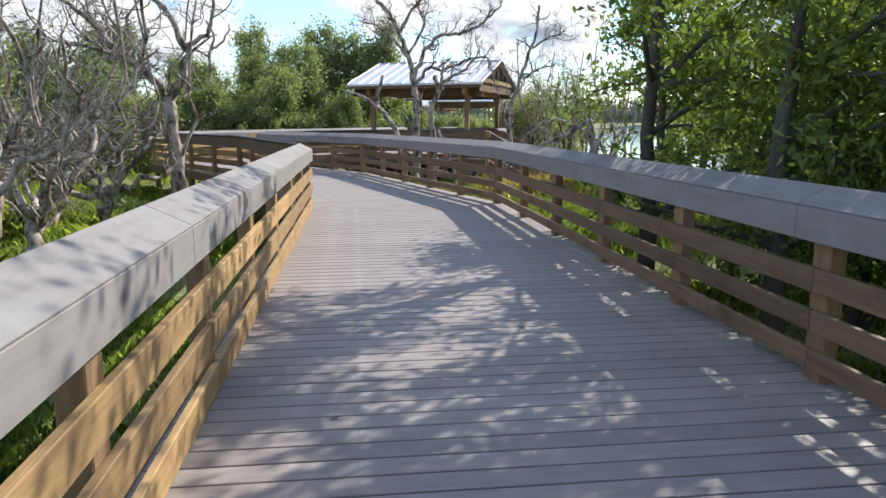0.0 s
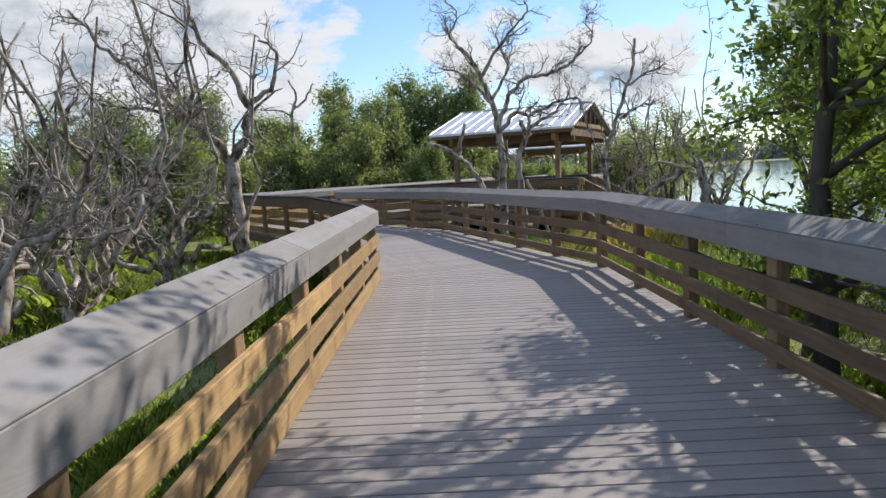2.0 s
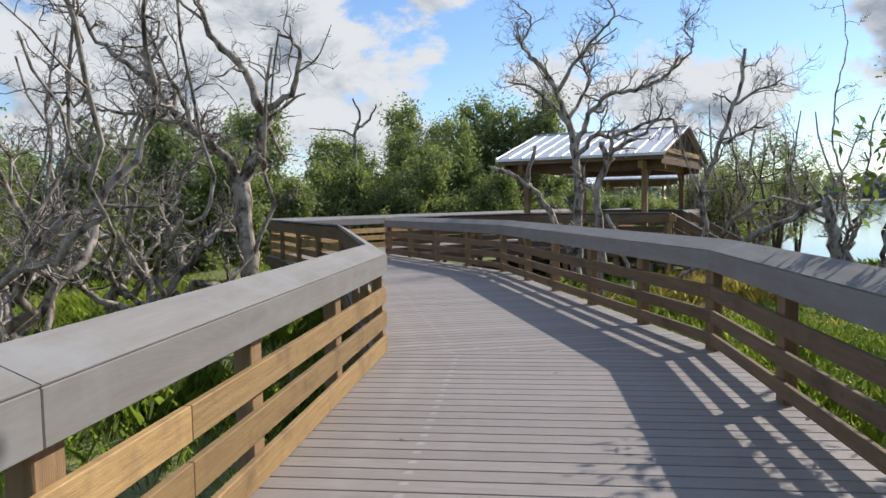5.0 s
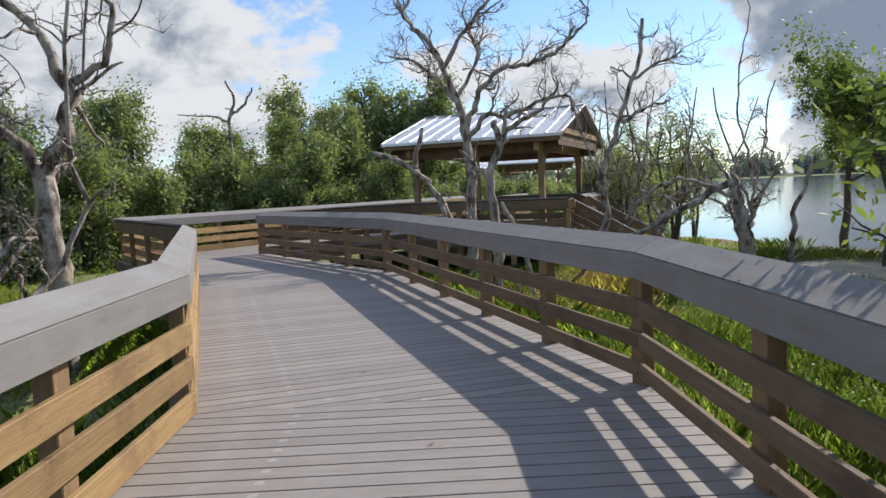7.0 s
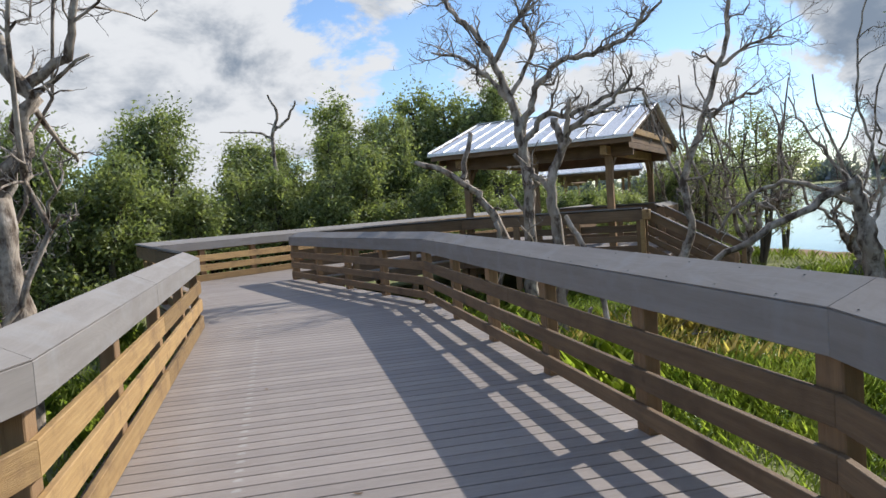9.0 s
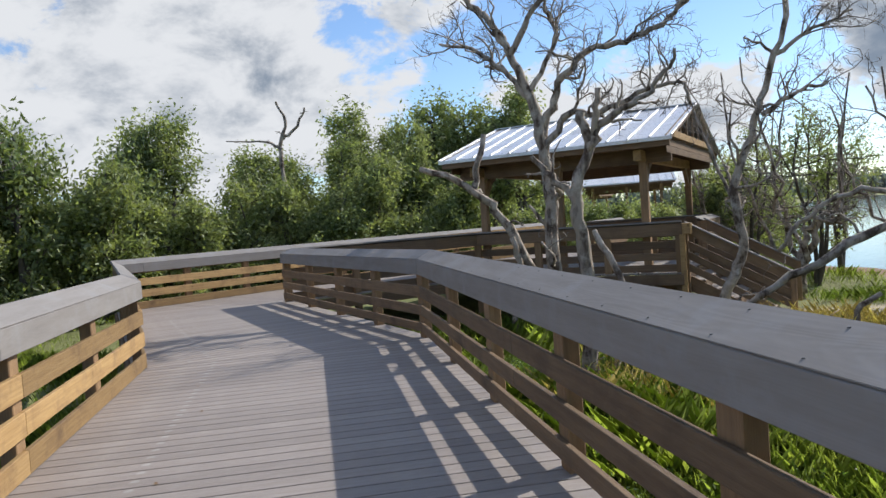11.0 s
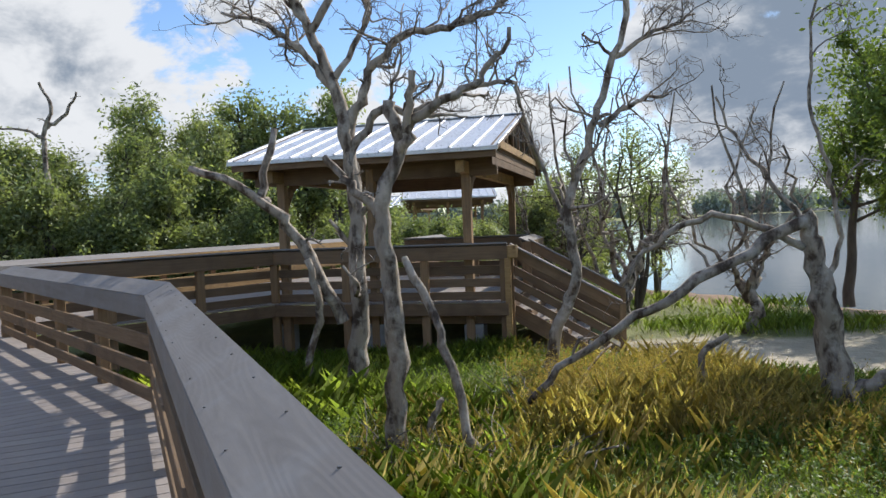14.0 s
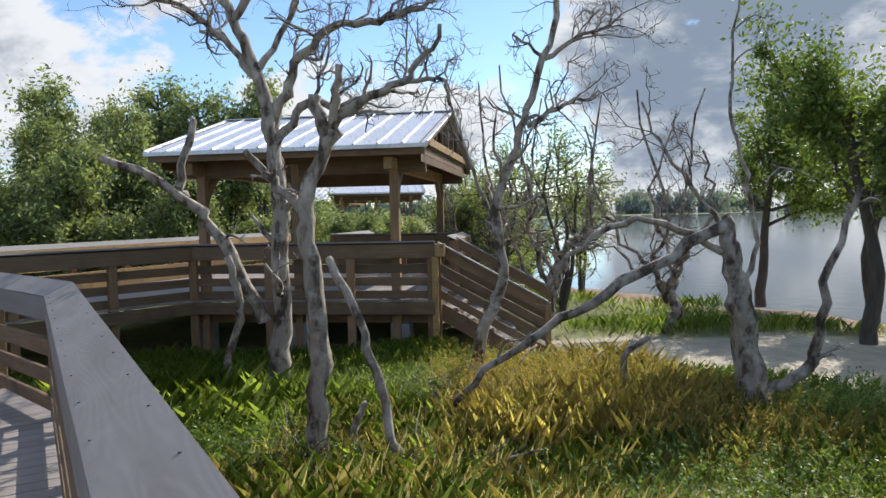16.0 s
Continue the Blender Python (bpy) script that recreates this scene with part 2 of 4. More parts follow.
def water_material():
    m = bpy.data.materials.new("calm_lagoon_water")
    m.use_nodes = True
    N, K = m.node_tree.nodes, m.node_tree.links
    b = N["Principled BSDF"]
    b.inputs["Base Color"].default_value, b.inputs["Roughness"].default_value, b.inputs["IOR"].default_value = (0.07, 0.085, 0.08, 1), 0.09, 1.33
    tc = N.new("ShaderNodeTexCoord")
    n = N.new("ShaderNodeTexNoise")
    n.inputs["Scale"].default_value, n.inputs["Detail"].default_value = 1.6, 5
    bp = N.new("ShaderNodeBump")
    bp.inputs["Strength"].default_value, bp.inputs["Distance"].default_value = 0.12, 0.05
    K.new(tc.outputs["Object"], n.inputs["Vector"]), K.new(n.outputs["Fac"], bp.inputs["Height"]), K.new(bp.outputs[0], b.inputs["Normal"])
    return m


WATER = water_material()


# ---- building blocks ----
def thing(name, label, category, group="", kind="", at=(0, 0, 0)):
    ob = new(name)
    ob.empty_display_size = 0.2
    ob.matrix_world = at if isinstance(at, Matrix) else Matrix.Translation(at)
    return tagged(ob, label, category, group, kind)


def hang(ob, parent):
    """Parents ob and keeps it where it stands; both stand where their basis puts them."""
    if parent is not None:
        ob.parent = parent
        m = parent.matrix_basis.copy()
        up = parent.parent
        while up is not None:
            m = up.matrix_basis @ (parent.matrix_parent_inverse @ m)
            up = None
        ob.matrix_parent_inverse = m.inverted()
    return ob


def part(name, bm, mat, parent=None, label="", m=None, smooth=False):
    me = bpy.data.meshes.new(name)
    bm.to_mesh(me)
    bm.free()
    if smooth:
        me.shade_smooth()
    me.materials.append(mat)
    ob = new(name, me)
    if m is not None:
        ob.matrix_basis = m
    hang(ob, parent)
    return tagged(ob, label)


def raw_mesh(name, verts, faces, mat, parent=None, label="", smooth=False):
    me = bpy.data.meshes.new(name)
    verts, faces = np.asarray(verts, np.float32), np.asarray(faces, np.int32)
    k = faces.shape[1]
    me.vertices.add(len(verts))
    me.vertices.foreach_set("co", verts.ravel())
    me.loops.add(faces.size)
    me.loops.foreach_set("vertex_index", faces.ravel())
    me.polygons.add(len(faces))
    me.polygons.foreach_set("loop_start", np.arange(0, faces.size, k, dtype=np.int32))
    me.update(calc_edges=True)
    me.materials.append(mat)
    if smooth:
        me.shade_smooth()
    ob = new(name, me)
    hang(ob, parent)
    return tagged(ob, label)


def prism(poly, z0, z1, bevel=0.004):
    """A flat polygon raised from z0 to z1, with softened edges."""
    bm = bmesh.new()
    lo = [bm.verts.new((x, y, z0)) for x, y in poly]
    hi = [bm.verts.new((x, y, z1)) for x, y in poly]
    n = len(poly)
    bm.faces.new(hi), bm.faces.new(lo[::-1])
    for i in range(n):
        bm.faces.new((lo[i], lo[(i + 1) % n], hi[(i + 1) % n], hi[i]))
    bmesh.ops.recalc_face_normals(bm, faces=bm.faces)
    if bevel:
        bmesh.ops.bevel(bm, geom=bm.edges[:], offset=bevel, segments=1, affect="EDGES")
    return bm


def frame_of(p, d):
    """A pose at p (x, y) whose x axis runs along d."""
    return Matrix.Translation((p[0], p[1], 0)) @ Matrix.Rotation(math.atan2(d[1], d[0]), 4, "Z")


def local(poly, m):
    inv = m.inverted()
    return [tuple((inv @ Vector((x, y, 0)))[:2]) for x, y in poly]


def beam(name, p0, p1, wide, high, mat, parent=None, label="", bevel=0.005, roll=0.0):
    """A timber from p0 to p1 (centres of its ends), wide across and high in its upright plane."""
    p0, p1 = Vector(p0), Vector(p1)
    d = p1 - p0
    x = d.normalized()
    side = Vector((0, 0, 1)).cross(x)
    side = Vector((0, 1, 0)) if side.length < 1e-4 else side.normalized()
    up = x.cross(side)
    m = Matrix((x, side, up)).transposed().to_4x4()
    m.translation = p0
    if roll:
        m = m @ Matrix.Rotation(radians(roll), 4, "X")
    L = d.length
    bm = prism(((0, -wide / 2), (L, -wide / 2), (L, wide / 2), (0, wide / 2)), -high / 2, high / 2, bevel)
    if parent is not None and parent.matrix_basis != Matrix.Identity(4):
        m = parent.matrix_basis @ m
    return part(name, bm, mat, parent, label, m)


def offset_line(pts, d):
    """The polyline moved d to its right, mitred at its corners."""
    out = []
    for i, p in enumerate(pts):
        p = Vector(p)
        dirs = []
        if i > 0:
            dirs.append((p - Vector(pts[i - 1])).normalized())
        if i < len(pts) - 1:
            dirs.append((Vector(pts[i + 1]) - p).normalized())
        ns = [Vector((q.y, -q.x)) for q in dirs]
        n = sum(ns, Vector((0, 0))).normalized()
        out.append(p + n * (d / max(n.dot(ns[0]), 0.3)))
    return out


def clip(poly, n, c, keep_less):
    """The convex polygon cut by the line n.p = c."""
    res = []
    for i, p in enumerate(poly):
        q = poly[(i + 1) % len(poly)]
        a, b = n.dot(p) - c, n.dot(q) - c
        if not keep_less:
            a, b = -a, -b
        if a <= 0:
            res.append(p)
        if a * b < 0:
            res.append(p + (q - p) * (a / (a - b)))
    return res


# ---- the plan: inner faces of the rails, deck top at z = 0 ----
RF = Vector((0.348, 26.654))          # corner of the pavilion's eave above the stairs
PU, PV = Vector((0.9797, -0.2005)).normalized(), Vector((0.2005, 0.9797)).normalized()


def pav(a, b):
    return RF + a * PU + b * PV


LEFT = [(1.01, -2.0), (-1.914, 13.09), (-5.09, 19.01), (-9.75, 24.15), (-7.95, 27.8), (-5.5, 32.7), (-3.4, 36.9)]
FL, FE = pav(-4.32, 0.6), pav(0.05, 0.6)
RIGHT = [(4.15, -2.0), (0.885, 13.705), (-2.54, 20.43), (-6.73, 24.83), tuple(FL), tuple(FE)]
REAR = [tuple(pav(0.05, 3.1)), tuple(pav(0.05, 5.8)), tuple(pav(-3.2, 5.8)), (-0.9, 36.5)]
GROUND = -0.88
CAP_IN, CAP_OUT = 0.897, 0.99       # the cap leans in towards the walk
BOARDS = ((0.008, 0.150), (0.232, 0.374), (0.455, 0.597))
HIGH_BOARDS = ((0.070, 0.170), (0.262, 0.372), (0.466, 0.590))    # the lagoon side, clear of the deck


def railing(line, i, side, label, board_mat, fascia_mat, cap_mat=CAP, step=1.55, outer=WOOD, screws=False, cap_in=CAP_IN, lip=0.013, joints=(), boards=BOARDS):
    """One straight stretch of rail between nodes i and i + 1 of a line; side +1 stands outward on the right, -1 on the left."""
    def off(d):
        return offset_line(line, side * d)
    a, b = Vector(line[i]), Vector(line[i + 1])
    d = (b - a).normalized()
    nrm = Vector((d.y, -d.x)) * side
    length = (b - a).length
    rail = thing("railing", label, "railing", "boardwalk railings", at=(a.x, a.y, 0))
    n = max(1, round(length / 3.7))

    def spans(pieces):
        """Where the boards of a strip begin and end; with no count, the long composite boards between their joints."""
        at = [k / pieces for k in range(pieces + 1)] if pieces else [0.0] + sorted(1 - j / length for j in joints if j < length) + [1.0]
        return zip(at, at[1:])

    def strip(name, d0, d1, z0, z1, mat, pieces, lab="", bevel=0.004):
        o0, o1 = off(d0), off(d1)
        for s, e in spans(pieces):
            g = 0.0018 / length
            s2, e2 = (s + g if s > 0 else s), (e - g if e < 1 else e)
            poly = [o0[i].lerp(o0[i + 1], s2), o0[i].lerp(o0[i + 1], e2), o1[i].lerp(o1[i + 1], e2), o1[i].lerp(o1[i + 1], s2)]
            m = frame_of(poly[0], d)
            part(name, prism(local(poly, m), z0, z1, bevel), mat, rail, lab, m)

    def sloped_cap():
        lines = off(-lip), off(0.174), off(0.004 - lip), off(0.189)
        for s, e in spans(0):
            s, e = s + (0.0018 / length if s > 0 else 0), e - (0.0018 / length if e < 1 else 0)
            m = frame_of(lines[0][i], d)
            inv = m.inverted()
            ends = []
            for f in (s, e):
                p = [q[i].lerp(q[i + 1], f) for q in lines]
                ends.append([inv @ Vector((*p[0], cap_in)), inv @ Vector((*p[1], CAP_OUT)), inv @ Vector((*p[3], CAP_OUT - 0.028)), inv @ Vector((*p[2], cap_in - 0.007))])
            bm = bmesh.new()
            A, B = [[bm.verts.new(v) for v in row] for row in ends]
            bm.faces.new(A), bm.faces.new(B[::-1])
            for q in range(4):
                bm.faces.new((A[q], B[q], B[(q + 1) % 4], A[(q + 1) % 4]))
            bmesh.ops.recalc_face_normals(bm, faces=bm.faces)
            bmesh.ops.bevel(bm, geom=bm.edges[:], offset=0.002, segments=2, affect="EDGES")
            part("cap", bm, cap_mat, rail, "leaning grey composite cap", m)

    for z0, z1 in boards:
        strip("rail_board", 0.0, 0.036, z0, z1, board_mat, n)
    strip("fascia", -0.012, 0.020, 0.722, cap_in - 0.008, fascia_mat, 0, "wide board under the cap")
    strip("outer_fascia", 0.130, 0.160, 0.70, CAP_OUT - 0.06, outer, n)
    sloped_cap()
    strip("rim_joist", 0.15, 0.19, -0.24, -0.034, WOOD, n)
    count = max(1, round(length / step))
    for k in range(count + 1):
        if k == count and i < len(line) - 2:
            continue
        p = a + d * min(max(length * k / count, 0.07), length - 0.07)
        for s0, s1 in ((0.038, 0.128),):
            c = p + nrm * ((s0 + s1) / 2)
            m = frame_of(c, d)
            hw, hd = 0.07, (s1 - s0) / 2
            part("post", prism(((-hw, -hd), (hw, -hd), (hw, hd), (-hw, hd)), GROUND - 0.15, cap_in - 0.005, 0.006), POST, rail, "", m)
    if screws:
        k = 0.3
        while k < length:
            for dd in (0.012, 0.142):
                c = a + d * k + nrm * dd
                bm = bmesh.new()
                bmesh.ops.create_cone(bm, cap_ends=True, segments=8, radius1=0.005, radius2=0.004, depth=0.003)
                part("screw", bm, STEEL, rail, "", Matrix.Translation((c.x, c.y, cap_in + (dd + lip) * (CAP_OUT - cap_in) / (0.174 + lip) + 0.0015)))
            k += 0.41
    return rail


GREY_LABEL = "pine board railing with grey composite cap along boardwalk"
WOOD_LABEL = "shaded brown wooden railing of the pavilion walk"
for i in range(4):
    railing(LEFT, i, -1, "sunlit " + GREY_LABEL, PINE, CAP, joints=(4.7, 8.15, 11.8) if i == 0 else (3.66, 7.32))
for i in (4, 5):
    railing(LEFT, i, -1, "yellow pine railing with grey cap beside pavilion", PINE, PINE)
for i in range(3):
    railing(RIGHT, i, 1, "shaded " + GREY_LABEL, PINE_SHADE, CAP, screws=i in (0, 1), joints=(4.2, 7.86, 11.5) if i == 0 else (), cap_in=0.900, boards=HIGH_BOARDS)
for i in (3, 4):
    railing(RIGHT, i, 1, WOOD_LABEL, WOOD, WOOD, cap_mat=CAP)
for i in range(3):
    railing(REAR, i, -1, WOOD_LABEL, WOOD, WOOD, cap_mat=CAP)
# the lit end block of the rail at the stair head
blk = thing("rail_end_block", "pale yellow pine end block of pavilion rail", "wood block", at=(FE.x, FE.y, 0))
e0 = FE - PV * 0.13
m0 = frame_of(e0, PU)
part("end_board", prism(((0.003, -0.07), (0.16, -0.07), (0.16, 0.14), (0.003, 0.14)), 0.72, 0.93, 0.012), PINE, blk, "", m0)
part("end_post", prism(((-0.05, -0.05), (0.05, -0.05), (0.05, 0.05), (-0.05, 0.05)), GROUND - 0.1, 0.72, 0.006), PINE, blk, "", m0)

# ---- ground, water and far shore ----
SHORE_Y = [-700, -40, 9, 21, 28.5, 33.5, 36, 39, 41, 43.5, 50, 62, 100, 250, 380, 700]
SHORE_X = [22, 20, 15, 14.5, 12.0, 9.6, 8.4, 7.2, 5.0, 3.2, 3.9, 6.5, 14, 50, 135, 240]


def cover_at(x, y):
    """How sandy, and how far inland from the water's edge, a place is."""
    inland = np.interp(y, SHORE_Y, SHORE_X) - x
    # distance to the sandy track from the stairs along the bank
    track = np.full_like(x, 1e3)
    for (ax, ay), (bx, by), w in (((2.0, 27.0), (4.2, 26.3), 1.25), ((4.2, 26.3), (8.8, 25.4), 1.6), ((8.8, 25.4), (11.0, 16.0), 1.2), ((1.2, 28.0), (2.3, 27.2), 0.7)):
        t = np.clip(((x - ax) * (bx - ax) + (y - ay) * (by - ay)) / ((bx - ax) ** 2 + (by - ay) ** 2), 0, 1)
        track = np.minimum(track, np.hypot(x - ax - t * (bx - ax), y - ay - t * (by - ay)) / w)
    return inland, track


def wobble(x, y):
    return 0.06 * np.sin(0.9 * x + 1.3 * np.sin(0.5 * y)) + 0.05 * np.sin(1.3 * y + 0.7 * x) + 0.025 * np.sin(3.1 * x - 2.3 * y)


def ground_height(x, y):
    inland, track = cover_at(x, y)
    z = GROUND + wobble(x, y) * np.clip(track - 0.6, 0.15, 1)
    bank = np.clip(inland / 2.0, -1, 1)
    return np.where(inland < 2.0, (z - 0.14) * (0.5 + 0.5 * bank) + (-1.5) * (0.5 - 0.5 * bank), z - 0.14 * np.clip((4 - inland) / 2, 0, 1))


def build_ground():
    gx = np.concatenate([[-900, -300, -120, -70, -45], np.arange(-30, 20, 0.3), [20.5, 22, 26, 35, 60, 120, 300, 900]])
    gy = np.concatenate([[-900, -300, -100, -40, -20], np.arange(-10, 45, 0.3), [46, 49, 54, 62, 75, 100, 150, 250, 330, 380, 500, 900]])
    X, Y = np.meshgrid(gx, gy)
    x, y = X.ravel(), Y.ravel()
    z = ground_height(x, y)
    nx, ny = len(gx), len(gy)
    idx = np.arange(nx * ny).reshape(ny, nx)
    faces = np.stack([idx[:-1, :-1], idx[:-1, 1:], idx[1:, 1:], idx[1:, :-1]], -1).reshape(-1, 4)
    ob = raw_mesh("ground", np.stack([x, y, z], -1), faces, SOIL, smooth=True)
    tagged(ob, "grassy bank with pale sandy track beside lagoon", "ground", kind="structure")
    inland, track = cover_at(x, y)
    edge = 0.18 * np.sin(2.7 * x + y) + 0.14 * np.sin(4.1 * y - 1.9 * x)
    sand = np.clip((1.15 + edge - track) / 0.25, 0, 1)
    wrack = np.clip(1 - np.abs(inland - 2.0 + edge) / 2.6, 0, 0.5) / 0.5
    col = np.zeros((len(x), 4), np.float32)
    col[:, 3] = 1
    col[:, :3] = np.array([0.22, 0.235, 0.085])
    for k, c in ((sand, (0.62, 0.53, 0.40)), (wrack, (0.27, 0.16, 0.10))):
        col[:, :3] = col[:, :3] * (1 - k[:, None]) + np.array(c) * k[:, None]
    at = ob.data.color_attributes.new("cover", "FLOAT_COLOR", "POINT")
    at.data.foreach_set("color", col.ravel())


build_ground()


def build_water():
    bm = bmesh.new()
    bmesh.ops.create_grid(bm, x_segments=8, y_segments=8, size=900)
    ob = part("water", bm, WATER, None, "", Matrix.Translation((300, 300, -1.12)))
    tagged(ob, "calm grey lagoon water reflecting the cloudy sky", "water", kind="structure")


build_water()


# ---- pavilion ----
def pavilion(m, label):
    """Gabled open shelter; local x runs along the ridge towards the stairs, y to the back, the origin under an eave corner."""
    p = thing("pavilion", label, "pavilion", "open shelters", at=m)
    L, W, eave, rise = 4.72, 6.4, 2.53, 0.91
    for a in (-0.65, -4.1):
        for b in (0.68, W - 0.68):
            part("post", prism(((a - 0.075, b - 0.075), (a + 0.075, b - 0.075), (a + 0.075, b + 0.075), (a - 0.075, b + 0.075)), -0.9, 2.34, 0.008), POST, p, "", m.copy())
    part_mid = prism(((-2.45, 0.61), (-2.31, 0.61), (-2.31, 0.75), (-2.45, 0.75)), -0.9, 2.34, 0.008)
    part("post", part_mid, POST, p, "", m.copy())
    for b in (0.68, W - 0.68):
        beam("long_beam", (-L + 0.1, b, 2.34), (-0.1, b, 2.34), 0.10, 0.42, WOOD, p)
    for a in (-0.65, -4.1):
        beam("cross_beam", (a, 0.2, 2.27), (a, W - 0.2, 2.27), 0.14, 0.20, PINE, p)
        for b, s in ((0.68, 1), (W - 0.68, -1)):
            for k in range(4):
                y0, y1 = b + s * (0.08 + 0.13 * k), b + s * (0.08 + 0.13 * (k + 1))
                z0 = 1.72 + 0.46 * math.sin(k / 4 * math.pi / 2)
                z1 = 1.72 + 0.46 * math.sin((k + 1) / 4 * math.pi / 2)
                beam("knee_brace", (a, y0, z0), (a, y1, z1), 0.09, 0.13, POST, p)
    # gable frame with upright slats and a pale collar board
    for a in (-0.06, -L + 0.06):
        for b0, b1, s in ((0, W / 2, 1), (W, W / 2, -1)):
            beam("barge_board", (a, b0, eave - 0.04), (a, b1, eave + rise - 0.04), 0.035, 0.17, WOOD, p)
        beam("gable_tie", (a, 0.7, eave + 0.12), (a, W - 0.7, eave + 0.12), 0.05, 0.14, PINE, p, "pale collar board")
        for k in range(3):
            z = eave - 0.19 + 0.135 * k
            inset = 0.22 + max(0.0, (z - eave + 0.1) / rise * W / 2)
            beam("gable_board", (a - math.copysign(0.05, a + L / 2), inset, z), (a - math.copysign(0.05, a + L / 2), W - inset, z), 0.022, 0.13, WOOD, p)
        for k in range(7):
            b = 0.9 + k * (W - 1.8) / 6
            top = eave + rise * (1 - abs(b - W / 2) / (W / 2)) - 0.08
            beam("gable_stud", (a - 0.03, b, eave + 0.06), (a - 0.03, b, top), 0.05, 0.05, WOOD, p)
    for k in range(8):
        a = -0.45 - k * (L - 0.9) / 7
        for b0, s in ((0.06, 1), (W - 0.06, -1)):
            beam("rafter", (a, b0, eave - 0.10), (a, W / 2, eave + rise - 0.13), 0.045, 0.13, WOOD, p)
    for b in (0.0, W):
        beam("eave_board", (-L, b + (0.02 if b == 0 else -0.02), eave - 0.07), (0, b + (0.02 if b == 0 else -0.02), eave - 0.07), 0.03, 0.16, WOOD, p)
        beam("eave_trim", (-L - 0.05, b + (-0.065 if b == 0 else 0.065), eave - 0.015), (0.05, b + (-0.065 if b == 0 else 0.065), eave - 0.015), 0.012, 0.065, ROOF, p, "pale metal drip edge")
    # ribbed metal sheets
    for b0, s in ((-0.06, 1), (W + 0.06, -1)):
        e = W / 2 + 0.06
        slope = math.atan2(rise, W / 2)
        ln = e / math.cos(slope)
        q = m @ Matrix.Translation((-L - 0.05, b0, eave + 0.01)) @ Matrix.Rotation(slope * s, 4, "X")
        y = 1 if s > 0 else -1
        poly = [(0, 0), (L + 0.1, 0), (L + 0.1, y * ln), (0, y * ln)]
        sheet = part("roof_sheet", prism(poly, 0, 0.012, 0.002), ROOF, p, "white ribbed metal roofing", q)
        k = 0.0
        while k <= L + 0.08:
            poly = [(k, 0), (k + 0.035, 0), (k + 0.035, y * ln), (k, y * ln)]
            rib = part("rib", prism(poly, 0.012, 0.042, 0.006), ROOF, None, "", q.copy())
            rib.parent = sheet
            rib.matrix_parent_inverse = q.inverted()
            k += 0.4
    beam("ridge_cap", (-L - 0.06, W / 2, eave + rise + 0.045), (0.06, W / 2, eave + rise + 0.045), 0.22, 0.02, ROOF, p)
    beam("ceiling_board", (-L + 0.2, W / 2, 2.56), (-0.2, W / 2, 2.56), W - 1.3, 0.02, WOOD, p)
    return p


PM = Matrix.Translation((RF.x, RF.y, 0)) @ Matrix.Rotation(math.atan2(PU.y, PU.x), 4, "Z")
shelter = pavilion(PM, "open wooden pavilion with white ribbed metal gable roof")
for x, y, r in ((1.0, 51.0, 4), (-4.0, 68.0, -8)):
    far = copy_thing(shelter, Matrix.Translation((x, y, 0.0)) @ Matrix.Rotation(radians(r), 4, "Z"))
    tagged(far, "distant wooden pavilion with white metal roof among trees")


# concrete piers under the pavilion floor
for a in (-4.2, -2.4, -0.6):
    for b in (0.8, 5.2):
        c = pav(a, b)
        pm = frame_of(c, PU)
        pier = part("concrete_pier", prism(((-0.17, -0.17), (0.17, -0.17), (0.17, 0.17), (-0.17, 0.17)), GROUND - 0.1, -0.42, 0.015), CONCRETE, None, "", pm)
        tagged(pier, "square grey concrete pier under pavilion floor", "pier", "piers under the pavilion")
for b in (0.8, 5.2):
    c0, c1 = pav(-4.4, b), pav(0.02, b)
    g = beam("floor_girder", (c0.x, c0.y, -0.33), (c1.x, c1.y, -0.33), 0.14, 0.18, WOOD, None)
    tagged(g, "dark timber girder carrying the pavilion floor", "beam", "floor girders")


